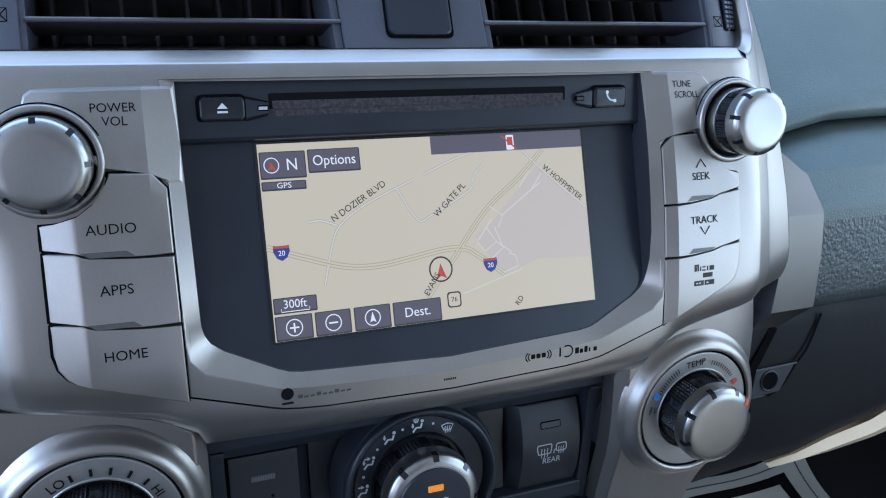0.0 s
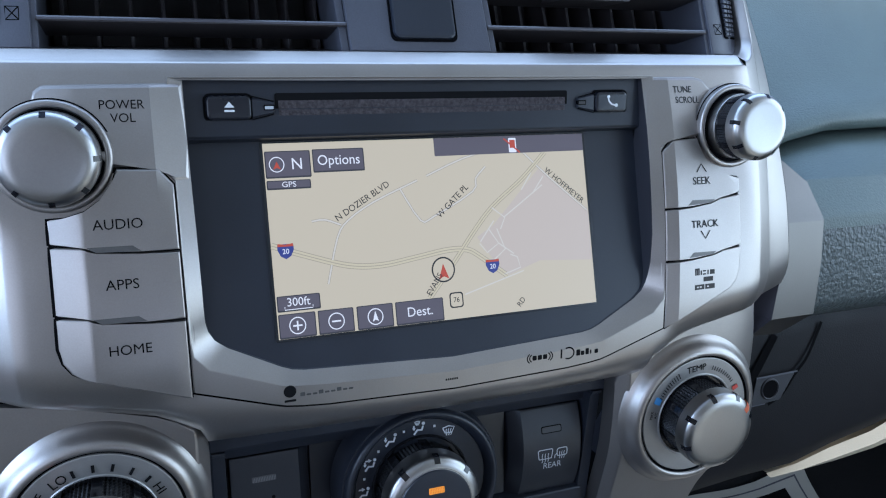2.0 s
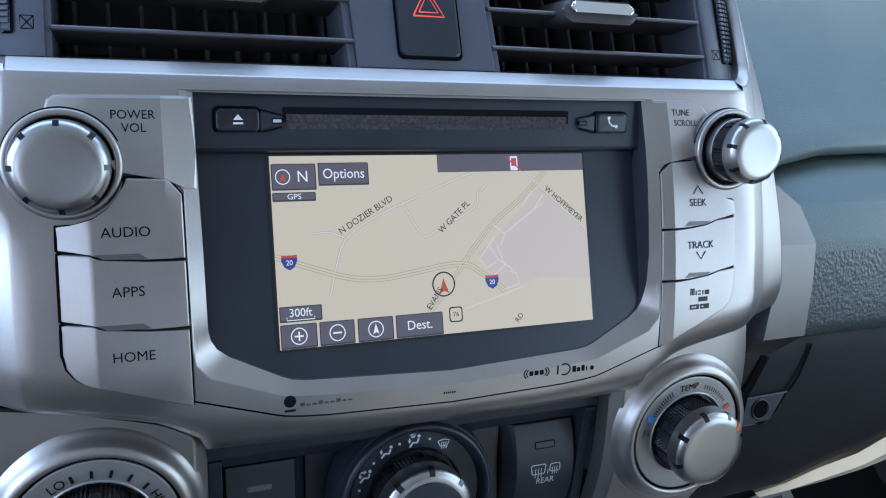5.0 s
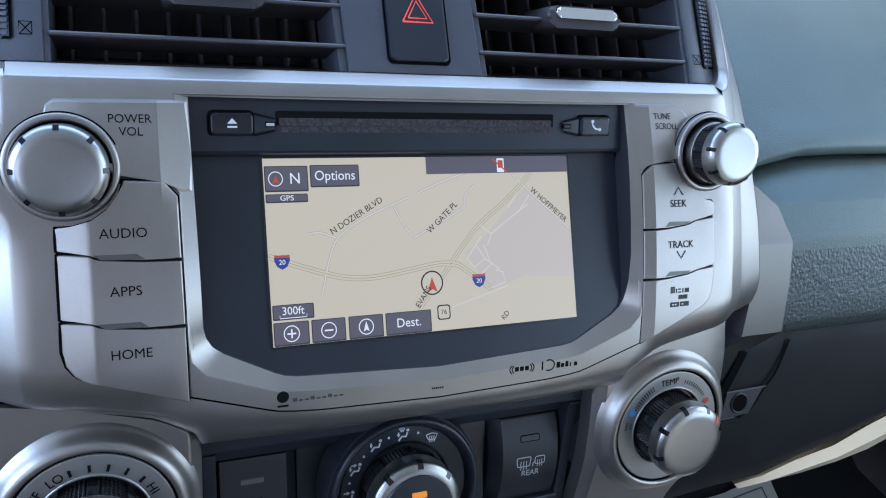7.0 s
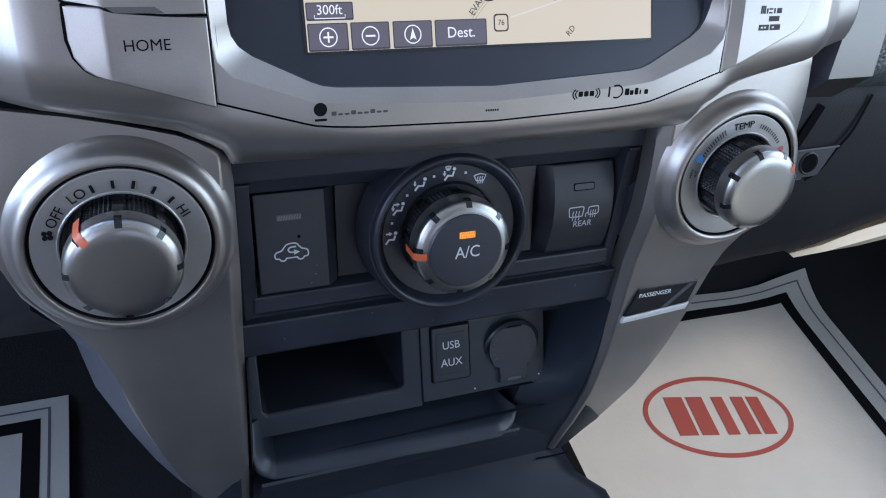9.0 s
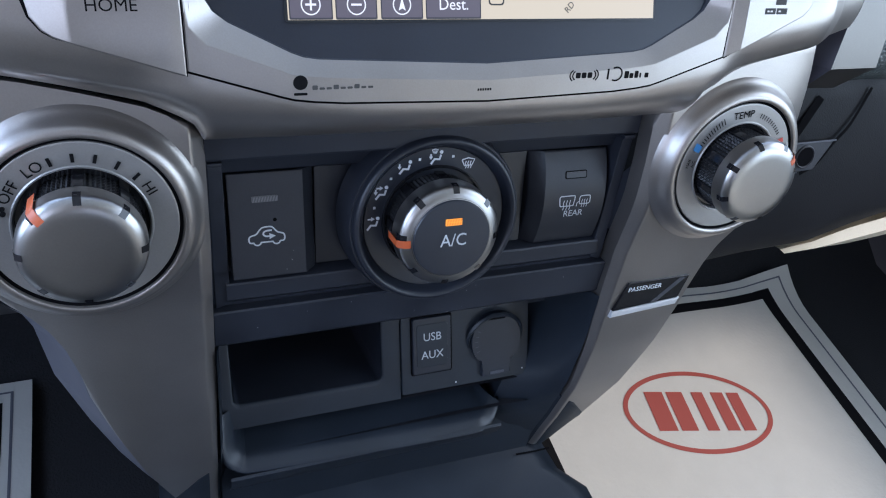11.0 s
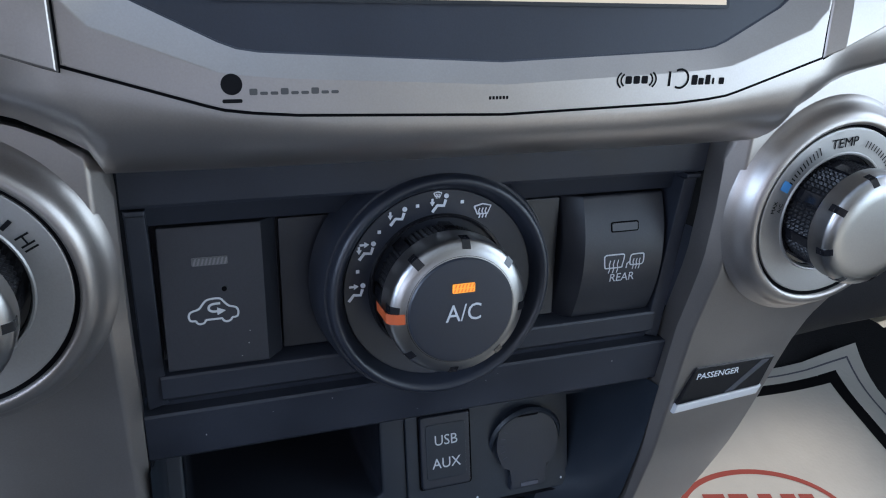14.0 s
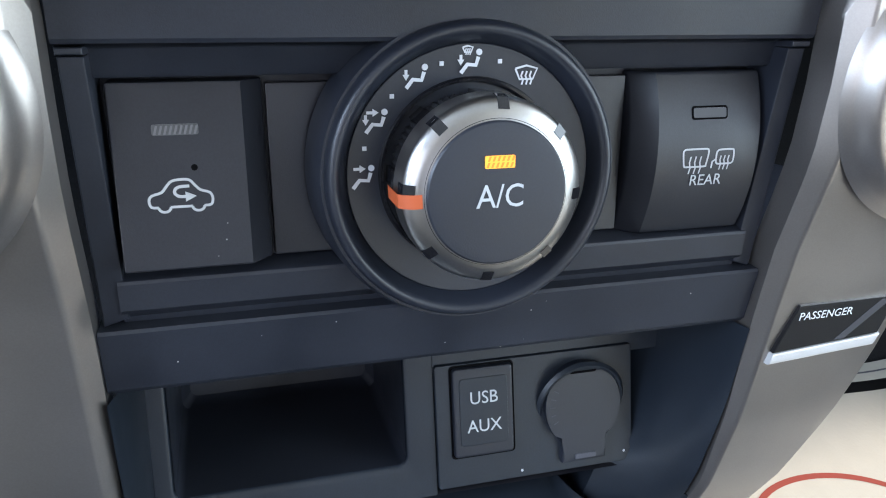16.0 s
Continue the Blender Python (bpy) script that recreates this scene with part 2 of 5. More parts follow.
def trim_y(x, z):
    """How far the silver front lies into the dash: it curves back towards its top and round its outer sides."""
    y = 0.0014 * max(0.0, z + 60) ** 2
    crease = 149.0 + 9.5 * math.exp(-((z - 20) / 13.0) ** 2) if x < 0 else 148.0
    side = abs(x) - crease
    if side > 0:
        y += 0.48 * side + (0.012 if x < 0 else 0.006) * side * side
    low = trim_bottom(x) + 13.0 - z
    if low > 0:
        y += 0.022 * low * low * min(1.0, max(0.0, (abs(x) - 99.0) / 12.0))
    return y


BOTTOM = [(0, -73.0), (40, -72.5), (65, -70.5), (97, -64.5), (120, -61.0), (150, -55.5), (175, -51.0)]


def trim_bottom(x):
    return lerp(BOTTOM, abs(x))


surround = thing("stack_surround", (0, 30, -90), "satin silver plastic surround of the centre stack with rounded edges", "dashboard trim")
xs = [-196, -188, -182, -178, -174, -170, -166, -164, -162.4, -162.1, -161.6, -161, -160, -159, -157.5, -156, -154.5, -153, -151.5, -150] + [-145 + 5 * i for i in range(0, 10)] + [-95.6] + [-93 + 3 * i for i in range(0, 63)] + [95.6] + [100 + 5 * i for i in range(0, 10)] + [150, 151.5, 153, 154.5, 156, 157.5, 159, 160, 161, 161.6, 162.1, 162.4, 164, 166, 168, 170, 171.6, 172.8, 173.4]
VENT_X, VENT_Z, VENT_R, BEVEL = 159.0, 57.1, 9.0, 3.2


def rise(x):
    """Top of the silver front: straight under the vents, round their outer corners and up beside them."""
    u = abs(x) - (VENT_X - VENT_R)
    if u <= 0:
        return 56.0
    q = VENT_R + BEVEL
    return VENT_Z + VENT_R - math.sqrt(q * q - u * u) if u < q else 126.0


POD_TOP = {-1: [(92.5, -94.0), (92.8, -88.6), (93.8, -84.8), (97.8, -81.2), (103.6, -78.2), (110.4, -75.0), (119.2, -72.4), (128.5, -69.8), (144, -66.0), (168, -61.6), (182, -59.0)],
           1: [(92.5, -94.0), (92.8, -88.0), (93.8, -84.2), (97.0, -81.4), (101.0, -79.0), (108.0, -74.4), (116.0, -69.8), (122.0, -67.8), (137, -64.6), (168, -58.6)]}


def pod_edge(x):
    """Top edge of the pillar under the surround at that x."""
    return lerp([(p, q) for p, q in POD_TOP[-1 if x < 0 else 1]][2:] + [(200, -54.0)], abs(x))


RIGHT_EDGE = [(-60, 182.0), (-35, 182.0), (-10, 180.5), (12, 178.0), (53, 174.5), (75, 171.5), (126, 168.0)]


def flare(p):
    """The right outer side widens towards its foot."""
    x, y, z = p
    if x < 163:
        return p
    x = 163 + (x - 163) * (lerp(RIGHT_EDGE, z) - 163) / (173.4 - 163)
    return x, y, z


def shell_column(x, bevelled):
    zb, zt = trim_bottom(x), rise(x)
    yt = trim_y(x, zt)
    if bevelled:
        col = [(x, yt + 18, zt + 1.5), (x, yt + 6.5, zt + 1.4), (x, yt + 5.4, zt + 1.1), (x, yt + 1.2, zt - 2.1), (x, yt + 0.3, zt - 2.6), (x, yt - 0.3, zt - 3.1)]
    else:
        top = zt - 2.1 if abs(x) <= 150 else zt
        col = [(x, trim_y(x, top - 0.3 * k), top - 0.3 * k) for k in range(6)]
    for k in range(0, 45):
        z = zt - 3.8 + (zb - zt + 3.8) * k / 44
        col.append((x, trim_y(x, z), z))
    low = zb + 87.5 if abs(x) < 93.8 else max(4.0, zb - pod_edge(x) - 1.2)
    for k in range(1, 10):
        a = k / 9
        col.append((x, trim_y(x, zb) + 29 * (1 - math.cos(a * math.pi / 2)), zb - low * math.sin(a * math.pi / 2)))
    return col


bm = bmesh.new()
sheet([shell_column(x, False) for x in xs if x <= -150], bm)
sheet([shell_column(x, True) for x in xs if abs(x) <= 150], bm)
sheet([[flare(p) for p in shell_column(x, False)] for x in xs if x >= 150], bm)
bmesh.ops.remove_doubles(bm, verts=bm.verts, dist=1e-6)
HOLE = [(0, -66.0), (50, -64.5), (66, -62.5), (80, -57.5), (90, -53.0), (95.6, -50.0), (95.61, 90.0), (400, 90.0)]
bad = [f for f in bm.faces if lerp(HOLE, abs(f.calc_center_median().x) / S) < f.calc_center_median().z / S < 47]
bmesh.ops.delete(bm, geom=bad, context="FACES")
part("surround_shell", bm, SILVER, surround, angle=50)
for sx in (-1, 1):
    ring = [(VENT_X, 126.0 - 6 * k) for k in range(10)] + [(VENT_X - VENT_R + VENT_R * math.cos(radians(a)), VENT_Z + VENT_R - VENT_R * math.sin(radians(a))) for a in range(0, 91, 9)] + [(VENT_X - VENT_R - 1.0, VENT_Z)]
    rows = []
    for i, (x, z) in enumerate(ring[:-1]):
        a, b = ring[max(i - 1, 0)], ring[min(i + 1, len(ring) - 1)]
        d = Vector((b[0] - a[0], b[1] - a[1])).normalized()
        nx, nz = -d.y, d.x
        rows.append([(sx * (x + nx * u), trim_y(x + nx * u, z + nz * u) + y, z + nz * u) for u, y in ((BEVEL + 0.3, -0.05), (BEVEL - 0.5, 0.2), (BEVEL - 1.0, 1.0), (0.2, 5.2), (0, 6.5), (-0.2, 20))])
    part("vent_border", sheet(rows), SILVER, surround, "bevelled silver edge round the corner of the vent", angle=50)

FACE_SIDE = [(92.5, 46.8), (92.5, 26.5), (92.3, 12), (92.0, -4), (91.8, -18), (91.6, -30), (91.4, -35.5), (90.6, -39.4), (88.6, -42.8), (84.4, -46.0), (66.4, -54.8), (62.6, -56.2), (58, -56.9), (50, -57.3), (0, -59.5)]
FRAME_SIDE = [(98, 48), (98, 26.5), (97.9, 12), (97.8, -4), (97.7, -18), (97.6, -30), (97.5, -36), (97.5, -43), (97.4, -51), (97.3, -59.3), (70, -67.9), (66, -69.0), (60, -69.8), (50, -70.6), (0, -72)]
FACE_OUT = FACE_SIDE + [(-x, z) for x, z in FACE_SIDE[-2::-1]]
FRAME_OUT = FRAME_SIDE + [(-x, z) for x, z in FRAME_SIDE[-2::-1]]


def strip_y(z):
    return 16.5 + (z - 26) * 0.12


def glass_y(z):
    return 5.0 + (z + 47) * 0.222


def face_y(z):
    return strip_y(z) if z > 26.2 else glass_y(z) + 0.3


def between(a, b, k):
    return [(p[0] * (1 - k) + q[0] * k, p[1] * (1 - k) + q[1] * k) for p, q in zip(a, b)]


CREASE_SIDE = [(97.5, 47.6), (97.5, 26.5), (97.4, 12), (97.3, -4), (97.2, -18), (97.1, -30), (97.0, -36), (97.0, -41.5), (96.7, -46.5), (92.0, -52.0), (69.5, -60.4), (66.5, -61.2), (61, -61.9), (52, -62.6), (0, -64.9)]
inner = CREASE_SIDE + [(-x, z) for x, z in CREASE_SIDE[-2::-1]]


def inner_y(x, z):
    """The inner edge of the frame: a gentle slope down its sides, a deeper chamfer along its foot."""
    b = min(1.0, max(0.0, (-22 - z) / 26))
    b = b * b * (3 - 2 * b)
    return (trim_y(x, z) + 0.75) * (1 - b) + (face_y(z) - 0.6) * b


loops = [[(x, trim_y(x, z) + 0.6, z) for x, z in FRAME_OUT],
         [(x * 0.997, trim_y(x, z) - (0.5 if z < -50 else 0.95), z * 0.997) for x, z in FRAME_OUT],
         [(x, trim_y(x, z) - (0.7 if z < -50 else 0.85), z) for x, z in inner],
         [(x, trim_y(x, z) - (0.45 if z < -50 else 0.7), z) for x, z in between(inner, FACE_OUT, 0.08)],
         [(u * 1.003, inner_y(u, w), w * 1.006) for u, w in FACE_OUT]]
part("radio_frame", loft(loops), SILVER, surround, angle=25)
part("frame_wall", loft([[(u * 1.003, inner_y(u, w), w * 1.006) for u, w in FACE_OUT], [(u * 1.001, inner_y(u, w) + 0.5, w) for u, w in FACE_OUT], [(u, face_y(w) + 3.0, w) for u, w in FACE_OUT]]), DARK, surround, "black inner wall of the radio opening", angle=30)
seam = [(x * 1.003, trim_y(x, z) - 0.08, z * 1.003) for x, z in FRAME_OUT if z < -50]
part("seam", tube(seam, 0.7), GAP, surround)
for sx in (-1, 1):
    part("seam", tube([(sx * 98.1, trim_y(98, z) - 0.1, z) for z in range(-59, 15, 4)], 0.6), GAP, surround)

# ---- the radio ----
radio = thing("car_radio", (0, 30, -56), "charcoal car radio with a lit map screen and disc slot", "car radio")
bm = sheet([[(x * k, face_y(z), z) for x, z in ((-92.5, 46.8), (0, 46.8), (92.5, 46.8))] for k in (1, 0.9999)][:1] +
           [[(-92.5, strip_y(27.5), 27.5), (0, strip_y(27.5), 27.5), (92.5, strip_y(27.5), 27.5)],
            [(-92.5, strip_y(26.6) + 0.5, 26.4), (0, strip_y(26.6) + 0.5, 26.4), (92.5, strip_y(26.6) + 0.5, 26.4)],
            [(-92.5, glass_y(25) + 0.3, 25.0), (0, glass_y(25) + 0.3, 25.0), (92.5, glass_y(25) + 0.3, 25.0)]])
part("upper_strip", bm, FACE, radio, angle=20)
low_face = [(92.5, 25.2)] + [p for p in FACE_OUT if p[1] < 24] + [(-92.5, 25.2)]
part("facia", slab(low_face, 0, 6, 0.0, lambda x, z: glass_y(z) + 0.3, zcut=10), FACE, radio)

# black band that paints the shadow the upper strip throws on the recessed facia
part("strip_shadow", bars([(strip_y(26.6) + 0.2, 27.0), (strip_y(26.6) + 1.6, 26.2), (strip_y(26.6) + 4.6, 25.4)], -92.4, 92.4), GAP, radio, "black band painted as the shadow under the upper strip")
# disc slot with its ramped ends
GREYINK = mat("faint_grey_print", (0.07, 0.068, 0.066), 0.7, spec=0.2)
part("slot_recess", slab(rect(-61.6, 33.0, 57.6, 42.2, 0.8), strip_y(38) - 0.15, strip_y(38) + 2), INK, radio, "black disc slot recess")
part("disc_slot", slab(rect(-60.4, 36.7, 56.6, 39.6, 0.3), strip_y(38) - 0.30, strip_y(38) + 1), mat("slot_felt", (0.050, 0.042, 0.046), 0.9, bump=1.0, bump_size=0.0012, grain=0.5, grain_size=0.0012), radio, "dusty felt lip of the disc slot")
part("disc_slot", slab(rect(-60.4, 33.6, 56.6, 36.4, 0.3), strip_y(38) - 0.45, strip_y(38) + 1, 0.2), bpy.data.materials["slot_felt"], radio, "dusty felt lip of the disc slot")
KEY = mat("glossy_charcoal_key", (0.010, 0.011, 0.016), 0.28, bump=0.05, grain=0.1, stain=0.1)
for sx in (-1, 1):
    x0, x1 = (62, 70) if sx > 0 else (-70, -62)
    ramp = [(x1, 40.6), (x0, 39.0), (x0, 35.2), (x1, 33.6)] if sx > 0 else [(x0, 33.6), (x1, 35.2), (x1, 39.0), (x0, 40.6)]
    part("slot_ramp", slab(ramp, strip_y(38) - 1.6, strip_y(38) + 1, 0.5), FACE, radio)
    part("ramp_slit", slab(rect(sx * 63.9 - 1.9, 36.2, sx * 63.9 + 1.9, 38.2, 0.3), strip_y(38) - 1.7, strip_y(38)), GAP, radio)
    part("ramp_slit", slab(rect(sx * 63.9 - 1.5, 36.6, sx * 63.9 + 1.5, 37.7), strip_y(38) - 1.8, strip_y(38)), GREYINK if sx > 0 else PALE, radio)
    for a, b in (((62.2, 39.3), (70.0, 41.2)), ((62.2, 34.8), (70.0, 33.0))):
        part("ramp_joint", tube([(sx * a[0], strip_y(38) - 1.1, a[1]), (sx * b[0], strip_y(38) - 1.1, b[1])], 0.4), GAP, radio)
    part("button_joint", slab(rect(*((69.4, 32.3, 86.4, 42.3) if sx > 0 else (-86.4, 32.3, -69.4, 42.3)), 2.4), strip_y(38) - 0.6, strip_y(38) + 1), GAP, radio)
    bx0, bx1 = (70, 85.6) if sx > 0 else (-85.6, -70)
    btn = part("phone_button" if sx > 0 else "eject_button", slab(rect(bx0, 33.0, bx1, 41.6, 2.0), strip_y(38) - 2.6, strip_y(38) + 1, 1.4), KEY, radio, "black phone button" if sx > 0 else "black eject button")
    cx = (bx0 + bx1) / 2
    if sx < 0:
        part("eject_mark", slab([(cx - 1.75, 37.4), (cx + 1.75, 37.4), (cx, 39.4)], strip_y(38) - 2.7, strip_y(38) - 2.5), WHITE, btn)
        part("eject_mark", slab(rect(cx - 1.75, 35.9, cx + 1.75, 36.6), strip_y(38) - 2.7, strip_y(38) - 2.5), WHITE, btn)
    else:
        arc = [(cx - 2.0, strip_y(38) - 2.7, 39.4), (cx - 1.5, strip_y(38) - 2.7, 37.6), (cx - 0.2, strip_y(38) - 2.7, 36.3), (cx + 1.8, strip_y(38) - 2.7, 35.9)]
        part("phone_sign", tube(arc, 0.7), WHITE, btn)
        for p in (arc[0], arc[-1]):
            part("phone_sign", slab(disc(p[0] + 0.3, p[2], 0.75, 10), strip_y(38) - 2.72, strip_y(38) - 2.5), WHITE, btn)

# the lit screen: a map under glass
screen = part("screen", slab(rect(-67.6, -46.6, 67.6, 25.0, 0.8), 0, 1.0, 0.0, lambda x, z: glass_y(z) - 0.15, zcut=12), mat("screen_border", (0.02, 0.022, 0.025), 0.25), radio, "lit road map on the screen")


def shown(name, color, power, rough=0.35):
    return mat(name, (0.02, 0.02, 0.02), rough, emit=color, power=power, spec=0.5)


P_MAP = 0.55
MAP_BG = shown("map_ground", (0.98, 0.84, 0.58), P_MAP)
MAP_ZONE = shown("map_zone", (0.93, 0.78, 0.62), P_MAP)
MAP_ROAD = shown("map_road", (1.0, 0.92, 0.76), P_MAP * 1.06)
MAP_EDGE = shown("map_road_edge", (0.74, 0.62, 0.44), P_MAP * 0.85)
MAP_MAIN = shown("map_highway", (1.0, 0.87, 0.56), P_MAP)
MAP_BAR = shown("map_button", (0.23, 0.20, 0.24), P_MAP * 0.7)
MAP_BAR_EDGE = shown("map_button_edge", (0.08, 0.08, 0.10), P_MAP * 0.6)
MAP_WHITE = shown("map_white", (1.0, 1.0, 1.0), P_MAP * 1.3)
MAP_INK = shown("map_ink", (0.05, 0.05, 0.05), P_MAP * 0.5)
MAP_BLUE = shown("map_blue", (0.05, 0.07, 0.35), P_MAP)
MAP_RED = shown("map_red", (0.75, 0.10, 0.05), P_MAP)

LIFT = 0.15


def on_map(pts, layer, material, name, parent=None):
    """A flat piece of the map at a layer above the glass."""
    bm = bmesh.new()
    bm.faces.new([bm.verts.new((x * S, (glass_y(z) - LIFT - 0.03 * layer) * S, z * S)) for x, z in pts])
    return part(name, bm, material, parent or screen)


def map_line(pts, width, layer, material, name="road"):
    return part(name, tube([(x, 0, z) for x, z in pts], width, yfn=lambda x, z: glass_y(z) - LIFT - 0.03 * layer), material, screen)


def smooth(pts, n=5):
    out = []
    for i in range(len(pts) - 1):
        p0, p1, p2, p3 = pts[max(i - 1, 0)], pts[i], pts[i + 1], pts[min(i + 2, len(pts) - 1)]
        for k in range(n):
            t = k / n
            out.append(tuple(0.5 * (2 * b + (c - a) * t + (2 * a - 5 * b + 4 * c - d) * t * t + (3 * b - a - 3 * c + d) * t ** 3) for a, b, c, d in zip(p0, p1, p2, p3)))
    return out + [pts[-1]]


SLOPE = math.degrees(math.atan(0.222))


def map_text(body, size, x, z, material, layer=8, turn=0.0, width=0.95, name="lettering", parent=None):
    return text(name, body, size, x, glass_y(z) - LIFT - 0.03 * layer, z, material, parent or screen, turn, width, lean=-SLOPE)


on_map(rect(-66.6, -45.7, 66.6, 24.2), 1, MAP_BG, "map_ground")
on_map([(14.6, -14.9), (22.1, -10.8), (44.6, 10.6), (66.4, -7.5), (66.4, -28), (41.8, -26.3), (26.5, -31.1), (18.5, -20.9)], 2, MAP_ZONE, "map_zone")
HIGHWAY = smooth([(-66.4, -12.2), (-52.8, -17.1), (-38.2, -21.6), (-25.5, -22.5), (-12.2, -20.9), (1.6, -19.0), (10.0, -19.5), (15.5, -22.7), (26.5, -31.1)])
EVANS = smooth([(-7.5, -36.6), (4.1, -23.8), (13.3, -12.9), (22.7, -3.3), (36.8, 6.9), (48.2, 17.2)])
for line, w in ((HIGHWAY, 2.3), (EVANS, 2.1)):
    map_line(line, w, 3, MAP_EDGE, "road_edge")
    map_line(line, w - 0.5, 4, MAP_MAIN, "highway")
    map_line(line, 0.28, 5, MAP_EDGE, "road_line")
for line in ([(-46.7, -27.6), (-41.9, -11.2), (-37.1, -4.9), (-26.5, 1.3), (-8.5, 8.4)], [(-4.6, 9.9), (11.1, 15.9), (30.3, 20.8)],
             [(-15.7, 5.3), (-8.5, -6.8), (-3.0, -5.8), (14.5, 3.0), (16.3, 8.1), (20.9, 12.5)], [(37.6, 18.1), (49.0, 7.2), (66.0, -7.5)],
             [(-51, -4.5), (-46, -4.2), (-40, -6.5)]):
    map_line(smooth(line, 3), 0.95, 2.5, MAP_EDGE, "road_edge")
    map_line(smooth(line, 3), 0.6, 3.5, MAP_ROAD)
for line in ([(21.9, -3.7), (27.5, -8.0), (25.2, -12.5)], [(27, -8), (45.7, 4.0)], [(15.9, -16.9), (22.5, -9.0)], [(15.5, -17.5), (18.5, -21.3), (23.8, -18.0), (20.0, -12.2)], [(23.8, -18.0), (30.2, -22.6)],
             [(21, -24.5), (26.5, -20.5), (23.5, -12.2)], [(25.1, -30.4), (32.6, -28.3), (31.6, -24.0), (28.6, -22.8)], [(7.4, -36.7), (34.0, -29.7)], [(36, 2.5), (41, 9)], [(41, 0.8), (46.5, 7.5)]):
    map_line(line, 0.5, 4.5, MAP_ROAD, "street")
map_text("N DOZIER BLVD", 3.6, -31.0, 1.8, MAP_INK, turn=30)
map_text("W GATE PL", 3.6, 5.5, -0.3, MAP_INK, turn=41)
map_text("W HOFFMEYER", 3.4, 56.0, 3.2, MAP_INK, turn=-41)
map_text("EVANS", 3.4, -5.0, -31.6, MAP_INK, turn=54)
map_text("RD", 3.2, 31.6, -42.0, MAP_INK, turn=48)
for cx, cz in ((-61.4, -14.3), (20.3, -26.6)):
    on_map([(cx - 2.9, cz + 2.4), (cx - 3.0, cz + 0.4), (cx - 1.9, cz - 1.9), (cx, cz - 3.0), (cx + 1.9, cz - 1.9), (cx + 3.0, cz + 0.4), (cx + 2.9, cz + 2.4)], 6, MAP_BLUE, "route_shield")
    on_map([(cx - 2.8, cz + 2.6), (cx - 2.9, cz + 1.5), (cx + 2.9, cz + 1.5), (cx + 2.8, cz + 2.6), (cx, cz + 2.2)], 7, MAP_RED, "route_shield_band")
    map_text("20", 2.7, cx, cz - 0.3, MAP_WHITE, 9, name="route_number")
on_map(rect(0.6, -41.4, 6.4, -35.4, 1.2), 6, MAP_INK, "route_sign_edge")
on_map(rect(1.1, -40.9, 5.9, -35.9, 1.0), 7, MAP_BG, "route_sign")
map_text("76", 2.8, 3.5, -38.4, MAP_INK, name="route_number")
on_map(disc(-0.9, -26.3, 4.9), 6, MAP_INK, "position_ring")
on_map(disc(-0.9, -26.3, 4.3), 7, MAP_BG, "position_field")
on_map([(-0.9, -24.0), (1.3, -30.0), (-0.9, -28.9), (-3.1, -30.0)], 8, MAP_RED, "position_arrow")
on_map(rect(-0.4, 17.3, 66.6, 24.2), 6, MAP_BAR, "top_bar")
on_map(rect(32.0, 17.6, 35.4, 23.4, 0.4), 7, MAP_WHITE, "phone_mark")
on_map(rect(32.5, 19.4, 34.9, 22.6), 8, MAP_RED, "phone_mark")
map_line([(30.0, 23.2), (36.8, 17.5)], 0.6, 9, MAP_RED, "phone_mark")


def map_button(x0, z0, x1, z1):
    on_map(rect(x0, z0, x1, z1, 0.5), 6, MAP_BAR_EDGE, "button_edge")
    return on_map(rect(x0 + 0.4, z0 + 0.6, x1 - 0.4, z1 - 0.3, 0.4), 7, MAP_BAR, "map_button")


map_button(-66.2, 11.7, -49.5, 21.4)
on_map(disc(-62.0, 16.6, 2.8), 8, MAP_WHITE, "compass")
on_map(disc(-62.0, 16.6, 2.45), 9, MAP_BAR, "compass")
on_map([(-62.0, 17.8), (-60.6, 14.8), (-62.0, 15.4), (-63.4, 14.8)], 10, MAP_RED, "compass_needle")
map_text("N", 6.0, -54.6, 16.5, MAP_WHITE, 10)
map_button(-48.7, 13.1, -29.0, 21.6)
map_text("Options", 5.4, -38.8, 17.4, MAP_WHITE, 10, width=0.92)
map_button(-66.2, 7.6, -50.0, 10.9)
map_text("GPS", 2.9, -58.1, 9.3, MAP_WHITE, 10, width=1.1)
map_button(-66.2, -36.0, -50.3, -30.3)
map_text("300ft", 4.4, -58.4, -32.8, MAP_WHITE, 10)
map_line([(-63.5, -34.2), (-63.5, -35.3), (-53.2, -35.3), (-53.2, -34.2)], 0.3, 10, MAP_WHITE, "scale_bar")
for k, (x0, x1) in enumerate(((-66.2, -52.6), (-51.7, -38.2), (-37.0, -22.8), (-21.8, -2.2))):
    map_button(x0, -45.6, x1, -36.8)
    cx = (x0 + x1) / 2
    if k < 3:
        on_map(disc(cx, -41.2, 3.1), 8, MAP_WHITE, "button_ring")
        on_map(disc(cx, -41.2, 2.7), 9, MAP_BAR, "button_ring")
    if k < 2:
        on_map(rect(cx - 1.7, -41.5, cx + 1.7, -40.9), 10, MAP_WHITE, "button_sign")
    if k == 0:
        on_map(rect(cx - 0.3, -42.9, cx + 0.3, -39.5), 10.5, MAP_WHITE, "button_sign")
    if k == 2:
        on_map([(cx, -39.0), (cx + 1.2, -43.0), (cx, -42.3), (cx - 1.2, -43.0)], 10, MAP_WHITE, "button_sign")
    if k == 3:
        map_text("Dest.", 5.2, cx, -41.2, MAP_WHITE, 10, width=0.95)


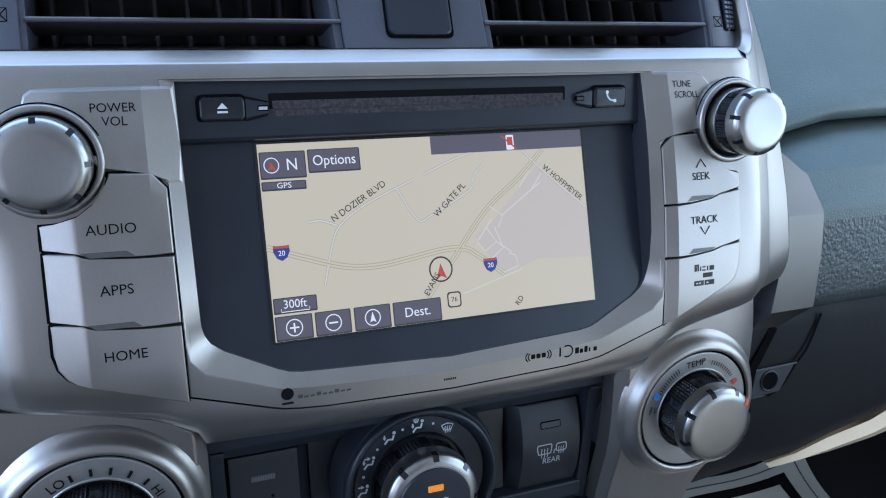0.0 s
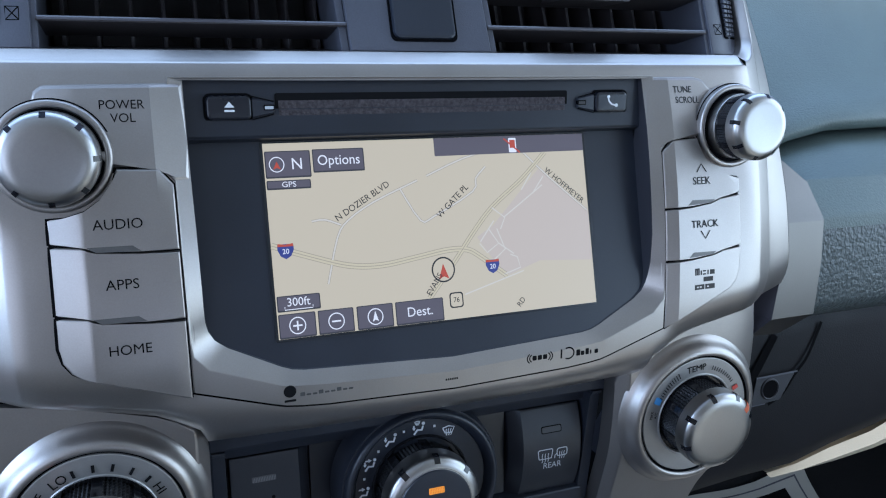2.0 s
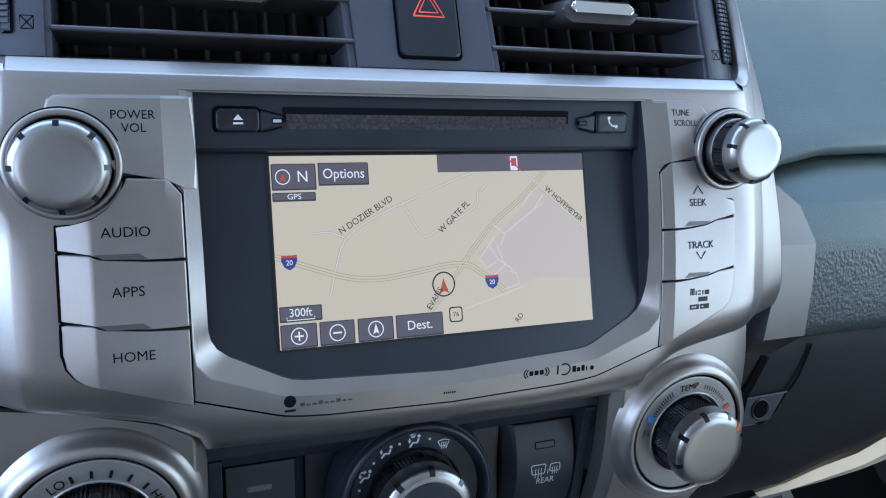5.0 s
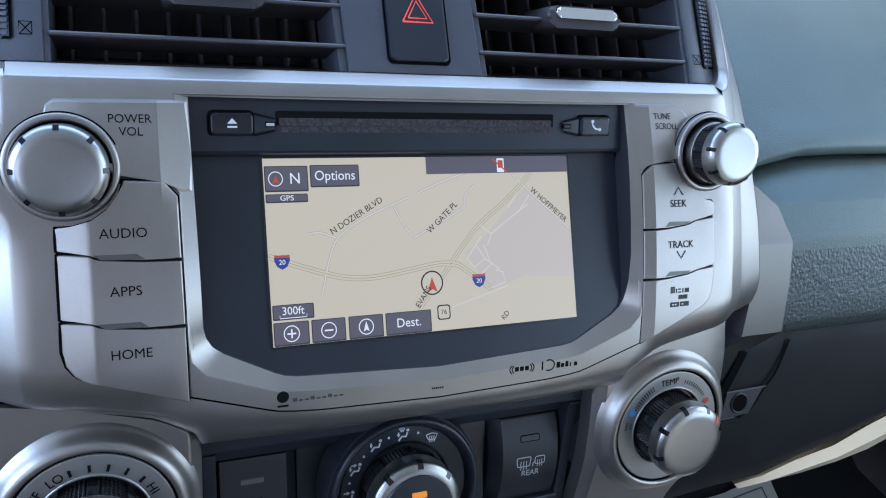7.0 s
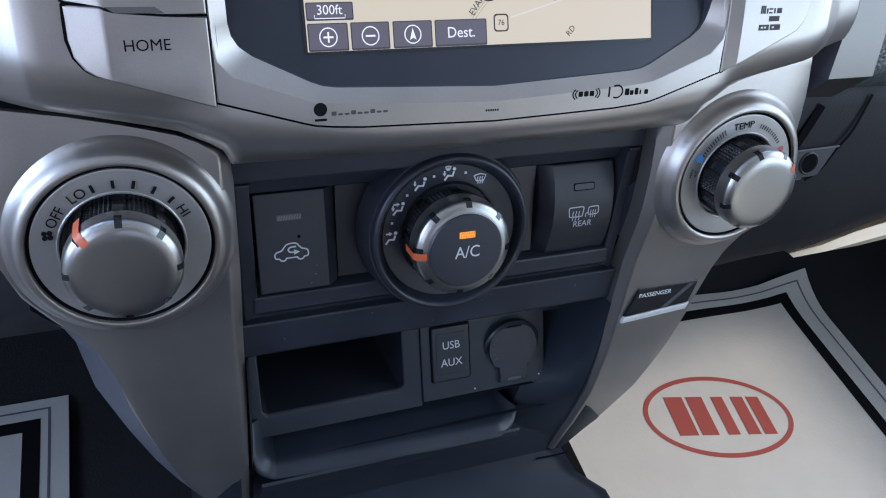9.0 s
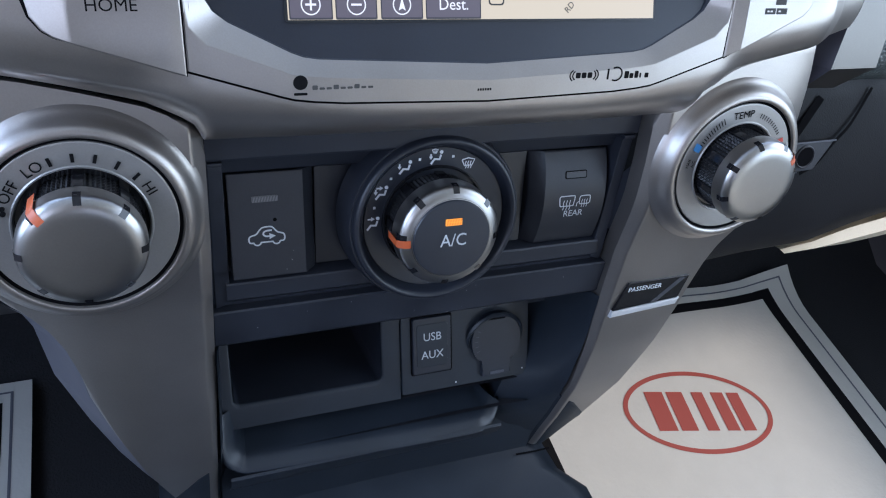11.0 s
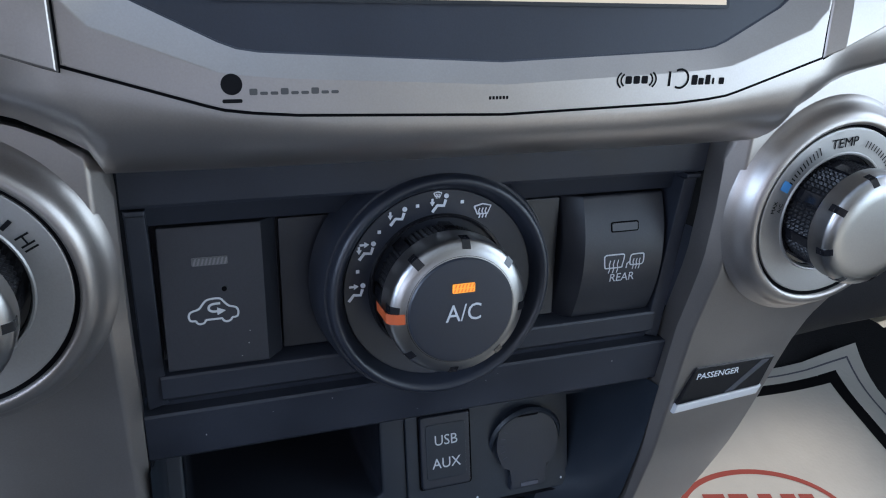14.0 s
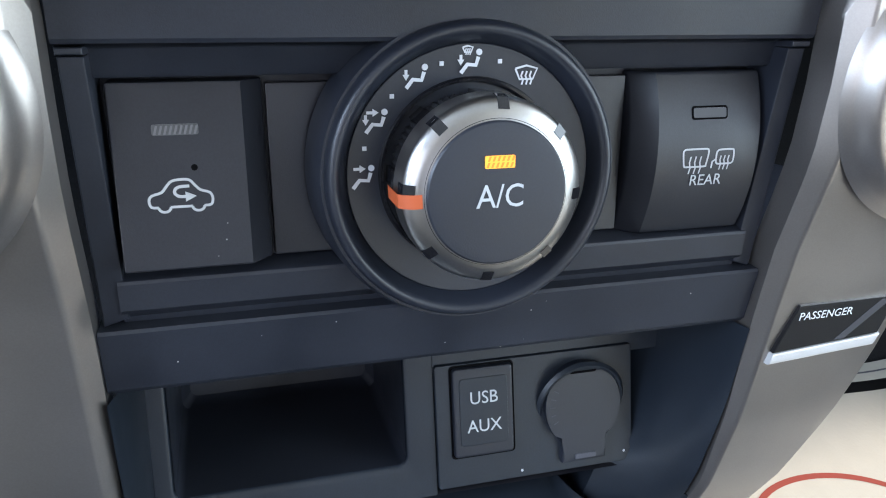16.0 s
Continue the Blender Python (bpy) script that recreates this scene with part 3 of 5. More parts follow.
# ---- knobs ----
def knob(cx, cz, y_back, r, length, parent_thing, name, tilt=0.0, turn=0.0, base_r=0.0, marker=None, cap_share=0.45, face=None):
    """A satin metal cap with eight dark notches round its rim, on a knurled black grip."""
    y_f = y_back - length
    y_c = y_f + length * cap_share
    k = part(name, turned(cx, cz, [(r * 0.97, y_c + 0.5), (r * 1.0, y_c + 0.2), (r * 1.005, y_c - 0.3), (r, y_f + 3.4), (r * 0.985, y_f + 2.5), (r * 0.95, y_f + 1.65), (r * 0.89, y_f + 0.85), (r * 0.82, y_f + 0.35), (r * 0.73, y_f + 0.06), (r * 0.62, y_f - 0.05), (r * 0.3, y_f - 0.15), (r * 0.02, y_f - 0.18)], 72, tilt, y_back), KNOB, parent_thing, "satin metal knob cap with dark notches", angle=40)
    n = 144
    bm = bmesh.new()
    c, s = math.cos(radians(tilt)), math.sin(radians(tilt))
    loops = []
    rings = [(0.955 if k % 2 else 0.93, y_c + 0.2 + (y_back + 1 - y_c) * k / 13) for k in range(14)]
    for rr, y in rings:
        lp = []
        for i in range(n):
            a = 2 * math.pi * i / n
            q = r * rr * (1.0 if i % 2 else 0.965)
            px, pz, py = q * math.cos(a), q * math.sin(a), y - y_back
            lp.append((cx + px, y_back + py * c + pz * s, cz + pz * c - py * s))
        loops.append(lp)
    part("grip", loft(loops, bm), KNURL, k, "knurled black grip")
    for i in range(8):
        a = radians(turn + 45 * i)
        bm = bmesh.new()
        verts = []
        for q, yy in ((r * 0.875, y_f + 0.6), (r * 0.99, y_f + 2.1), (r * 1.010, y_f + length * 0.24), (r * 0.90, y_f + length * 0.24)):
            for w in (-r * 0.062, r * 0.062):
                px, pz = q * math.cos(a) - w * math.sin(a), q * math.sin(a) + w * math.cos(a)
                py = yy - y_back
                verts.append(bm.verts.new(((cx + px) * S, (y_back + py * c + pz * s) * S, (cz + pz * c - py * s) * S)))
        for f in ((0, 1, 3, 2), (2, 3, 5, 4), (4, 5, 7, 6), (6, 7, 1, 0), (0, 2, 4, 6), (1, 7, 5, 3)):
            bm.faces.new([verts[q] for q in f])
        part("notch", bm, GLOSS, k)
        rib = []
        for w, q in ((-0.10, 0.94), (-0.09, 0.985), (0.09, 0.985), (0.10, 0.94)):
            for y in (y_c, y_back + 0.5):
                pz, py = r * q * math.sin(a + w), y - y_back
                rib.append((cx + r * q * math.cos(a + w), y_back + py * c + pz * s, cz + pz * c - py * s))
        part("rib", sheet([rib[0::2], rib[1::2]]), GLOSS, k)
    if marker is not None:
        a = radians(marker)
        bm = bmesh.new()
        verts = []
        for q, yy in ((r * 0.80, y_f + 0.2), (r * 0.90, y_f + 0.65), (r * 0.985, y_f + 1.9), (r * 1.03, y_f + 3.2), (r * 1.035, y_f + length * 0.62)):
            for w in (-r * 0.075, r * 0.075):
                px, pz = q * math.cos(a) - w * math.sin(a), q * math.sin(a) + w * math.cos(a)
                py = yy - y_back
                verts.append(bm.verts.new(((cx + px) * S, (y_back + py * c + pz * s) * S, (cz + pz * c - py * s) * S)))
        for q in range(4):
            bm.faces.new((verts[2 * q], verts[2 * q + 1], verts[2 * q + 3], verts[2 * q + 2]))
        part("pointer", bm, ORANGE, k, "orange pointer on the knob")
    return k


for sx, nm, r in ((-1, "volume_knob", 14.6), (1, "tune_knob", 13.9)):
    kz = 22.9 if sx < 0 else 26.2
    part("knob_collar", turned(sx * 134, kz, [(18.0, 12), (18.0, 6.2), (17.5, 5.4), (16.4, 5.2), (15.7, 5.6), (15.4, 7.0), (12.0, 7.0)], 64, 0, 8, cap=False), SILVER, radio, "silver collar round a knob", angle=50)
    part("collar_floor", turned(sx * 134, kz, [(15.6, 6.8), (13.0, 6.8)], 64, 0, 8, cap=False), GAP, radio)
    part("collar_gap", turned(sx * 134, kz, [(18.5, 8.3), (17.7, 8.3)], 64, 0, 8, cap=False), GAP, radio)
    knob(sx * 134, kz, 8.0, r, 20.0 if sx > 0 else 16.0, radio, nm, turn=90 if sx < 0 else 80, cap_share=0.42 if sx < 0 else 0.36)
    part("knob_skirt", turned(sx * 134, kz, [(r * 1.0, 9.0), (r * 1.0, 2.6), (r * 0.985, 2.0), (r * 0.93, 1.9)], 64, 0, 8, cap=False), KNOB, radio, "satin silver skirt of a knob", angle=50)

# ---- the buttons beside the screen ----


def button_y(x, z):
    """The buttons stand a little proud of the surround and slope down towards their outer and inner edges."""
    a = abs(x)
    y = trim_y(x, z) - (2.9 if x < 0 else 2.5)
    if x < 0:
        steep, soft = (0.172, 0.8) if z < 8 else (0.13, 3.0)
        y += steep * (a - 127.5 + math.hypot(a - 127.5, soft))
    elif a > 130.0:
        y += 0.10 * (a - 130.0)
    if a < 103.5:
        y += (0.33 if x > 0 or a < 98 or z > 12 else 0.15) * (103.5 - a)
    return y


def joint(pts, width, parent, name="joint"):
    """A dark joint line that follows the surround."""
    dense = []
    for (x0, z0), (x1, z1) in zip(pts, pts[1:] + pts[:1]):
        k = max(1, int(math.hypot(x1 - x0, z1 - z0) / 3))
        dense += [(x0 + (x1 - x0) * i / k, z0 + (z1 - z0) * i / k) for i in range(k)]
    dense.append(pts[0])
    return part(name, tube([(x, 0, z) for x, z in dense], width, yfn=lambda x, z: trim_y(x, z) - 0.3), GAP, parent)


BUTTON_CUTS = [-135.5 + 1.5 * k for k in range(11)] + [-127.0, -128.0] + [-103.5, 103.5, 130.0]


def console_button(name, outline, label):
    joint(outline, 0.95, radio)
    return part(name, slab(outline, -0.7 if outline[0][0] < 0 else 0.0, 2.5, 0.5, button_y, zcut=5, xat=BUTTON_CUTS), SILVER, radio, label, angle=12)


AUDIO = [(-137.6, -4.9), (-127.5, -5.4), (-124, -7.6), (-110.5, -8.2), (-98.2, -8.6), (-98.3, 12.6), (-102.6, 17.8), (-115.6, 18.4), (-117, 14), (-121, 8.5), (-126, 5.0), (-132, 3.2), (-137.6, 3.2)]
APPS = [(-137.8, -27.8), (-127.5, -28.4), (-124, -30.6), (-110.5, -31.4), (-98.0, -31.9), (-98.2, -9.4), (-110.5, -9.0), (-124, -8.4), (-127.8, -6.2), (-137.6, -5.7)]
HOME = [(-134.2, -47.2), (-131.5, -49.0), (-97.8, -60.4), (-98.0, -32.7), (-110.5, -32.2), (-124, -31.4), (-127.8, -29.2), (-137.8, -28.6), (-138.0, -38.5), (-136.8, -43.5)]
SEEK = [(98.0, -7.6), (110.5, -7.0), (121, -6.2), (125.5, -3.7), (136.8, -2.6), (136.8, 4.0), (131, 4.6), (124, 7.4), (119.0, 12), (117.0, 17.0), (115.8, 21.4), (103.2, 21.0), (98.2, 16.0)]
TRACK = [(97.8, -30.0), (110.5, -29.4), (121.5, -28.6), (126, -26.3), (136.8, -25.4), (136.8, -3.4), (125.2, -4.5), (120.7, -7.0), (110.5, -7.8), (98.0, -8.4)]
CARD = [(97.6, -59.6), (130.5, -44.5), (134.0, -41.5), (136.0, -36.5), (136.8, -26.2), (125.7, -27.1), (121.2, -29.4), (110.5, -30.2), (97.8, -30.8)]
VOLPLATE = [(-139.8, 34), (-124, 30), (-118, 19.0), (-102.2, 18.9), (-98.0, 13.5), (-92.8, 13.5), (-92.9, 26), (-92.9, 45.8), (-136.0, 45.4), (-138.8, 43.6), (-139.8, 40.5)]
TUNEPLATE = [(92.9, 26), (92.8, 17.2), (97.4, 17.2), (102.0, 22.3), (116.8, 22.3), (124, 34), (126, 41.5), (121.5, 46.4), (117, 47.4), (92.9, 47.4)]
for name, o, lab in (("volume_plate", VOLPLATE, "silver plate beside the volume knob"), ("tune_plate", TUNEPLATE, "silver plate beside the tuning knob")):
    part(name, slab(o, -0.3, 2.4, 1.3, button_y, zcut=5, xat=BUTTON_CUTS), SILVER, radio, lab, angle=14)
buttons = {}
for name, o in (("audio_button", AUDIO), ("apps_button", APPS), ("home_button", HOME), ("seek_button", SEEK), ("track_button", TRACK), ("card_button", CARD)):
    buttons[name] = console_button(name, o, "satin silver push button with black lettering")
# flat strips on the buttons; the down-facing chamfer's shade is in their colour
NOTCH_SHADE = mat("silver_with_painted_shade", (0.13, 0.125, 0.12), 0.4, 0.6, grain=0.04)
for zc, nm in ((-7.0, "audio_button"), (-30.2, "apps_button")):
    part("finger_notch", slab([(-126.4, zc + 1.1), (-123.7, zc - 0.7), (-110.0, zc - 1.0), (-112.6, zc + 0.9)], -0.76, 0.4, 0.0, button_y, xat=(-127.5,)), NOTCH_SHADE, buttons[nm], "button chamfer with its shade put in the colour")
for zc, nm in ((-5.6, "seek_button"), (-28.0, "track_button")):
    part("finger_notch", slab([(108.4, zc - 1.1), (121.0, zc - 0.4), (122.6, zc + 0.9), (110.8, zc + 1.1)], -0.06, 0.4, 0.0, button_y), NOTCH_SHADE, buttons[nm], "button chamfer with its shade put in the colour")


def print_on(body, size, x, z, parent, width=1.0, material=INK, lift=0.2, turn=0.0):
    lean = -math.degrees(math.atan(0.0028 * max(0, z + 60)))
    return text("lettering", body, size, x, button_y(x, z) - lift, z, material, parent, turn, width, lean=lean)


print_on("POWER", 4.3, -112.4, 38.9, radio, 0.94, lift=0.42)
print_on("VOL", 4.3, -112.2, 34.6, radio, 0.94, lift=0.42)
print_on("AUDIO", 4.8, -116.4, 0.9, buttons["audio_button"], lift=0.9)
print_on("APPS", 4.8, -116.6, -18.6, buttons["apps_button"], lift=0.9)
print_on("HOME", 4.8, -116.0, -40.3, buttons["home_button"], lift=0.9)
FADED = mat("faded_grey_print", (0.045, 0.047, 0.05), 0.7, spec=0.2)
print_on("TUNE", 4.0, 110.2, 42.0, radio, 0.92, FADED, lift=0.42)
print_on("SCROLL", 4.0, 112.2, 37.6, radio, 0.86, FADED, lift=0.42)
print_on("SEEK", 4.6, 116.0, 3.4, buttons["seek_button"], 0.95, FADED)
print_on("TRACK", 4.6, 116.8, -15.0, buttons["track_button"], 0.95, FADED)
for nm, pts in (("seek_button", [(113.8, 7.2), (116.3, 10.6), (118.8, 7.2)]), ("track_button", [(114.6, -17.8), (117.0, -21.2), (119.4, -17.8)])):
    part("chevron", tube([(x, button_y(x, z) - 0.2, z) for x, z in pts], 0.5), INK, buttons[nm])
cb = buttons["card_button"]
for x0, z0, x1, z1 in ((111.5, -34.6, 113.8, -34.0), (111.5, -37.0, 112.1, -34.0), (113.2, -37.0, 113.8, -34.0), (112.4, -37.0, 112.9, -34.0), (114.4, -37.0, 115.0, -35.0), (115.6, -37.0, 117.2, -36.4), (115.6, -35.6, 117.2, -35.0),
                       (118.0, -37.0, 118.6, -35.0), (119.4, -37.0, 121.8, -35.0), (116.0, -40.0, 121.0, -38.0), (111.5, -43.4, 116.4, -41.2), (117.0, -43.4, 122.0, -41.2)):
    part("card_mark", slab(rect(x0, z0, x1, z1), -0.12, 0.3, 0, button_y), GREYINK, cb)
for x0, x1 in ((112.4, 113.4), (117.8, 118.8), (113.9, 114.9)):
    part("card_mark", slab(rect(x0, -42.6, x1, -42.0), -0.18, 0.2, 0, button_y), SILVER, cb)

# marks on the lower frame: plain shapes in place of makers' names
part("maker_mark", slab(disc(-64.5, -63.6, 2.3, 20), -0.75, 0, 0), INK, surround)
part("maker_mark", slab(rect(-66.6, -67.6, -62.4, -66.8, 0.3), -0.75, 0), INK, surround)
for k in range(9):
    part("maker_mark", slab(rect(-60.8 + 2.25 * k, -66.0, -59.1 + 2.25 * k, -65.3 if k % 3 else -64.6, 0.3), -0.75, 0), GREYINK, surround)
for d, rr in ((-1, 5.8), (1, 5.8), (-1, 4.7), (1, 4.7)):
    arc = [(37.0 + d * rr * math.cos(radians(a)), -0.75, -64.4 + rr * 0.55 * math.sin(radians(a))) for a in range(-36, 37, 9)]
    part("maker_mark", tube(arc, 0.5), INK, surround)
for k in range(3):
    part("maker_mark", slab(rect(33.6 + 2.4 * k, -65.4, 35.5 + 2.4 * k, -63.4, 0.4), -0.75, 0), INK, surround)
part("maker_mark", tube([(50.2 + 2.6 * math.cos(radians(a)), -0.75, -64.3 + 2.4 * math.sin(radians(a))) for a in range(-120, 130, 12)], 0.6), INK, surround)
part("maker_mark", slab(rect(46.6, -66.2, 47.3, -62.4), -0.75, 0), INK, surround)
for k, w in enumerate((1.8, 1.6, 1.5, 0.6, 1.6)):
    part("maker_mark", slab(rect(54.0 + 2.2 * k, -66.0, 54.0 + 2.2 * k + w, -63.4 if k in (0, 2) else -64.2, 0.3), -0.75, 0), INK, surround)
for k in range(6):
    part("serial_mark", slab(rect(-4.2 + 0.9 * k, -68.4, -3.6 + 0.9 * k, -67.6), -0.7, 0), INK, surround)

# ---- the silver pillars with the fan and temperature knobs ----
PILLAR = [(-326, 100.0), (-300, 86.0), (-290, 80.0), (-255, 62.0), (-221, 50.5), (-160, 36.8), (-131, 27.2), (-112, 24.2), (-84, 22.0), (-40, 21.0)]


def pillar_y(x, z):
    y = lerp(PILLAR, z)
    inner_side = 97.2 - abs(x)
    if inner_side > 0:
        y += 1.05 * inner_side
    if z < -140:
        y += (3.5 if x < 0 else 1.0) * ((abs(x) - 118) / 27) ** 2 * min(1, (-140 - z) / 40)
    side = abs(x) - (163 if x > 0 else 170)
    if z > -150 and side > 0:
        y += (0.05 if x > 0 else 0.03) * side * side
    return y


POD_LEFT = [(184.0, -66), (183.5, -82), (179.0, -100), (174.0, -118), (170.0, -132), (161.5, -148)]
POD_RIGHT = [(172.0, -80), (174.0, -112), (170.5, -132), (162, -149)]
POD_SIDE = [(150.5, -162), (146.5, -172), (143.2, -200), (133.5, -232), (124.2, -262), (115.5, -289), (106, -316), (103, -324), (95.0, -324), (95.0, -250), (93.5, -200), (93.0, -160)]
DIAL_X, DIAL_Z, DIAL_TILT = 132.8, -112.8, -5.0
DIAL_SILVER = mat("dial_silver", (0.35, 0.34, 0.33), 0.42, 0.7, grain=0.04, stain=0.04)
for sx, which in ((-1, "fan"), (1, "temperature")):
    pillar = thing("stack_pillar", (sx * 118, 86, -300), "satin silver pillar carrying the round %s control" % which, "dashboard trim", "silver pillars beside the climate panel")
    o = [(sx * x, z) for x, z in POD_TOP[sx] + (POD_LEFT if sx < 0 else POD_RIGHT) + POD_SIDE]
    part("pillar_front", prism(bmesh.new(), o, -0.4, 9, 1.6, pillar_y, 8, 10, 3, (sx * 97.2, sx * 96.4, sx * 98.0)), SILVER, pillar, angle=50)
    foot = [(93.2, -264), (104, -272), (116.2, -287.0), (115.8, -290), (106.4, -316), (103, -324), (93.2, -324)]
    part("pillar_foot", slab([(sx * x, z) for x, z in foot], -0.7, 9, 0.5, pillar_y, zcut=8, xcut=10), TRAY, pillar, "slate plastic foot of the pillar", angle=45)
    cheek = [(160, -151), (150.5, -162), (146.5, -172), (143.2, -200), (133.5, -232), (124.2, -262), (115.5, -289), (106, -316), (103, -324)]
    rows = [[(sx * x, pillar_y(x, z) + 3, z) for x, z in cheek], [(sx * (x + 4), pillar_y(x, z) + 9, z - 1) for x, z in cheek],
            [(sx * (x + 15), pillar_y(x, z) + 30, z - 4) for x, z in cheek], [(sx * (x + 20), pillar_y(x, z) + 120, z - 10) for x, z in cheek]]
    # the pillar's side gets a darker, bluer silver than its front, as painted shade
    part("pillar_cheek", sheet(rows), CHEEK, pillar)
    edge = smooth(POD_TOP[sx][:2:-1], 4)
    dark = []
    for q in range(len(edge)):
        a, b = edge[max(q - 1, 0)], edge[min(q + 1, len(edge) - 1)]
        d = Vector((b[0] - a[0], b[1] - a[1])).normalized()
        ox, oz = -d.y, d.x
        dark.append([(sx * (edge[q][0] + ox * u), pillar_y(*edge[q]) + y, edge[q][1] + oz * u) for u, y in ((-5.0, 8.0), (-0.3, 2.4))])
    # gap below the surround, filled with black that stands for its shade
    part("pillar_gap_shade", sheet(dark), GAP, pillar)
    part("dial_ring", turned(sx * DIAL_X, DIAL_Z, [(39.8, 25.2), (38.9, 24.0), (38.0, 23.3), (37.1, 22.4), (36.3, 21.2), (35.7, 20.0), (35.0, 18.9), (34.2, 18.0), (33.2, 17.45), (32.2, 17.3), (31.5, 17.45), (31.05, 17.9), (30.9, 18.9)], 96, DIAL_TILT, 20, cap=False), SILVER, pillar, "raised silver ring round the dial", angle=60)
    part("dial_gap", turned(sx * DIAL_X, DIAL_Z, [(31.0, 18.5), (29.8, 19.4)], 96, DIAL_TILT, 20, cap=False), GAP, pillar)
    part("dial_face", turned(sx * DIAL_X, DIAL_Z, [(29.9, 19.9), (29.7, 18.7), (29.2, 18.4), (21.6, 18.8), (21.2, 18.4), (20.7, 18.5), (20.2, 20.2)], 96, DIAL_TILT, 20, cap=False), DIAL_SILVER, pillar, "silver dial face with black scale")
    part("dial_well", turned(sx * DIAL_X, DIAL_Z, [(21.2, 19.2), (20.0, 21.0), (5.0, 21.0)], 64, DIAL_TILT, 20), GLOSS, pillar)
    knob(sx * DIAL_X, DIAL_Z, 20.5, 19.2, 21.0, pillar, which + "_knob", tilt=DIAL_TILT, turn=88 if sx < 0 else 63, marker=130 if sx < 0 else 36, cap_share=0.42)

    def dial_y(rad, ang):
        return 18.3 + rad * math.sin(radians(ang)) * math.sin(radians(DIAL_TILT))

    def dial_text(body, ang, rad, size, material=INK, width=1.0, flip=0.0, own=pillar, cx=sx * DIAL_X):
        a = radians(ang)
        text("lettering", body, size, cx + rad * math.cos(a), dial_y(rad, ang), DIAL_Z + rad * math.sin(a), material, own, ang - 90 + flip, width, lean=-DIAL_TILT)

    def dial_bar(ang, r0, r1, w, material, own=pillar, cx=sx * DIAL_X, name="scale_mark"):
        a = radians(ang)
        pts = [(cx + q * math.cos(a), dial_y(q, ang) - 0.1, DIAL_Z + q * math.sin(a)) for q in (r0, r1)]
        part(name, tube(pts, w), material, own)

    if sx < 0:
        dial_text("OFF", 145, 24.0, 5.0, width=0.95)
        dial_text("LO", 119.5, 24.0, 5.0)
        dial_text("HI", 29, 24.2, 5.0)
        for a in (106.5, 90.5, 75, 58.8, 42.8):
            dial_bar(a, 22.6, 25.6, 1.1, INK)
        for k in range(4):
            a = radians(162)
            fx, fz = -DIAL_X + 24.4 * math.cos(a), DIAL_Z + 24.4 * math.sin(a)
            b = radians(45 + 90 * k)
            part("fan_mark", slab(disc(fx + 1.2 * math.cos(b), fz + 1.2 * math.sin(b), 0.85, 10), dial_y(24, 162) - 0.2, 18.8), INK, pillar)
    else:
        dial_text("TEMP", 96, 24.6, 4.6, width=1.0)
        for k in range(11):
            dial_bar(119 + 3.2 * k, 23.6, 24.7 + 0.14 * (10 - k) + 0.6, 0.45, INK)
            dial_bar(74 - 3.6 * k, 23.6, 25.8 - 0.05 * k, 0.45, INK)
        dial_bar(155, 23.5, 27.3, 3.4, BLUE)
        dial_bar(27, 23.2, 26.4, 2.2, RED)
        dial_text("MAX", 172, 26.0, 2.0)
        dial_text("A/C", 172, 23.6, 2.0)

# passenger lamp plate on the pillar
badge = thing("warning_lamp_plate", (118, 45, -194), "glossy black airbag lamp plate with white lettering on the silver pillar", "warning lamp")
bo = [(99.6, -195.4), (138.0, -192.4), (140.6, -178.6), (104.2, -178.6)]


def badge_y(x, z):
    return 39.6 + (-160 - z) * 0.197


part("frame", slab([(98.8, -199.7), (138.0, -197.0), (139.2, -192.6), (99.4, -195.6)], -4.0, 4, 0.9, badge_y, 6), mat("bright_silver", (0.72, 0.72, 0.73), 0.3, 0.35, grain=0.03), badge, "bright silver frame")
part("plate", slab(bo, -3.6, 5, 0.3, badge_y, 6), GLOSS, badge)
text("lettering", "PASSENGER", 4.0, 114.6, badge_y(112, -182.6) - 3.8, -182.6, WHITE, badge, 0.5, 0.95, lean=11)
part("stripe", slab([(121, -193.0), (125, -192.8), (138.6, -179.4), (134.6, -179.4)], -3.7, 0, 0, badge_y), mat("smoke_grey", (0.07, 0.07, 0.08), 0.25), badge)

# ---- the climate panel ----
climate = thing("climate_panel", (0, 60, -188), "black plastic climate control panel between silver pillars", "climate control")


def half(z):
    return lerp([(-310, 94.0), (-188, 93.0), (-85, 91.8), (0, 91.8)], z)


def left_x(z):
    return -half(z)


part("top_band", bars([(44, -87.6), (36.2, -88.4), (35.0, -89.2), (36.4, -99.2), (37.2, -100.2), (40, -100.6), (48, -102.0), (50, -104)], left_x, half), BLACK, climate, angle=30)
part("panel_back", slab([(-91, -100), (91, -100), (89, -168), (-89, -168)], 55, 58), DARK, climate)
part("panel_shelf", bars([(39, -100.7), (43.6, -101.4), (44.2, -102.0), (45.6, -107.2), (46.4, -107.9), (55, -108.4)], -87.5, 87.5), BLACK, climate)
for sx in (-1, 1):
    o = [(sx * 91.6, -102.8), (sx * 86.2, -102.8), (sx * 85.4, -166), (sx * 91.6, -168)]
    part("panel_side", slab(o if sx < 0 else o[::-1], 38.5, 57, 0.5, lambda x, z: (-101 - z) * 0.17, zcut=12), BLACK, climate)
    part("side_cap", slab(sorted_rect(sx * 86.1, -102.5, sx * 91.6, -100.9), 37.2, 50, 0.4), BLACK, climate, "small black end cap of the panel side")
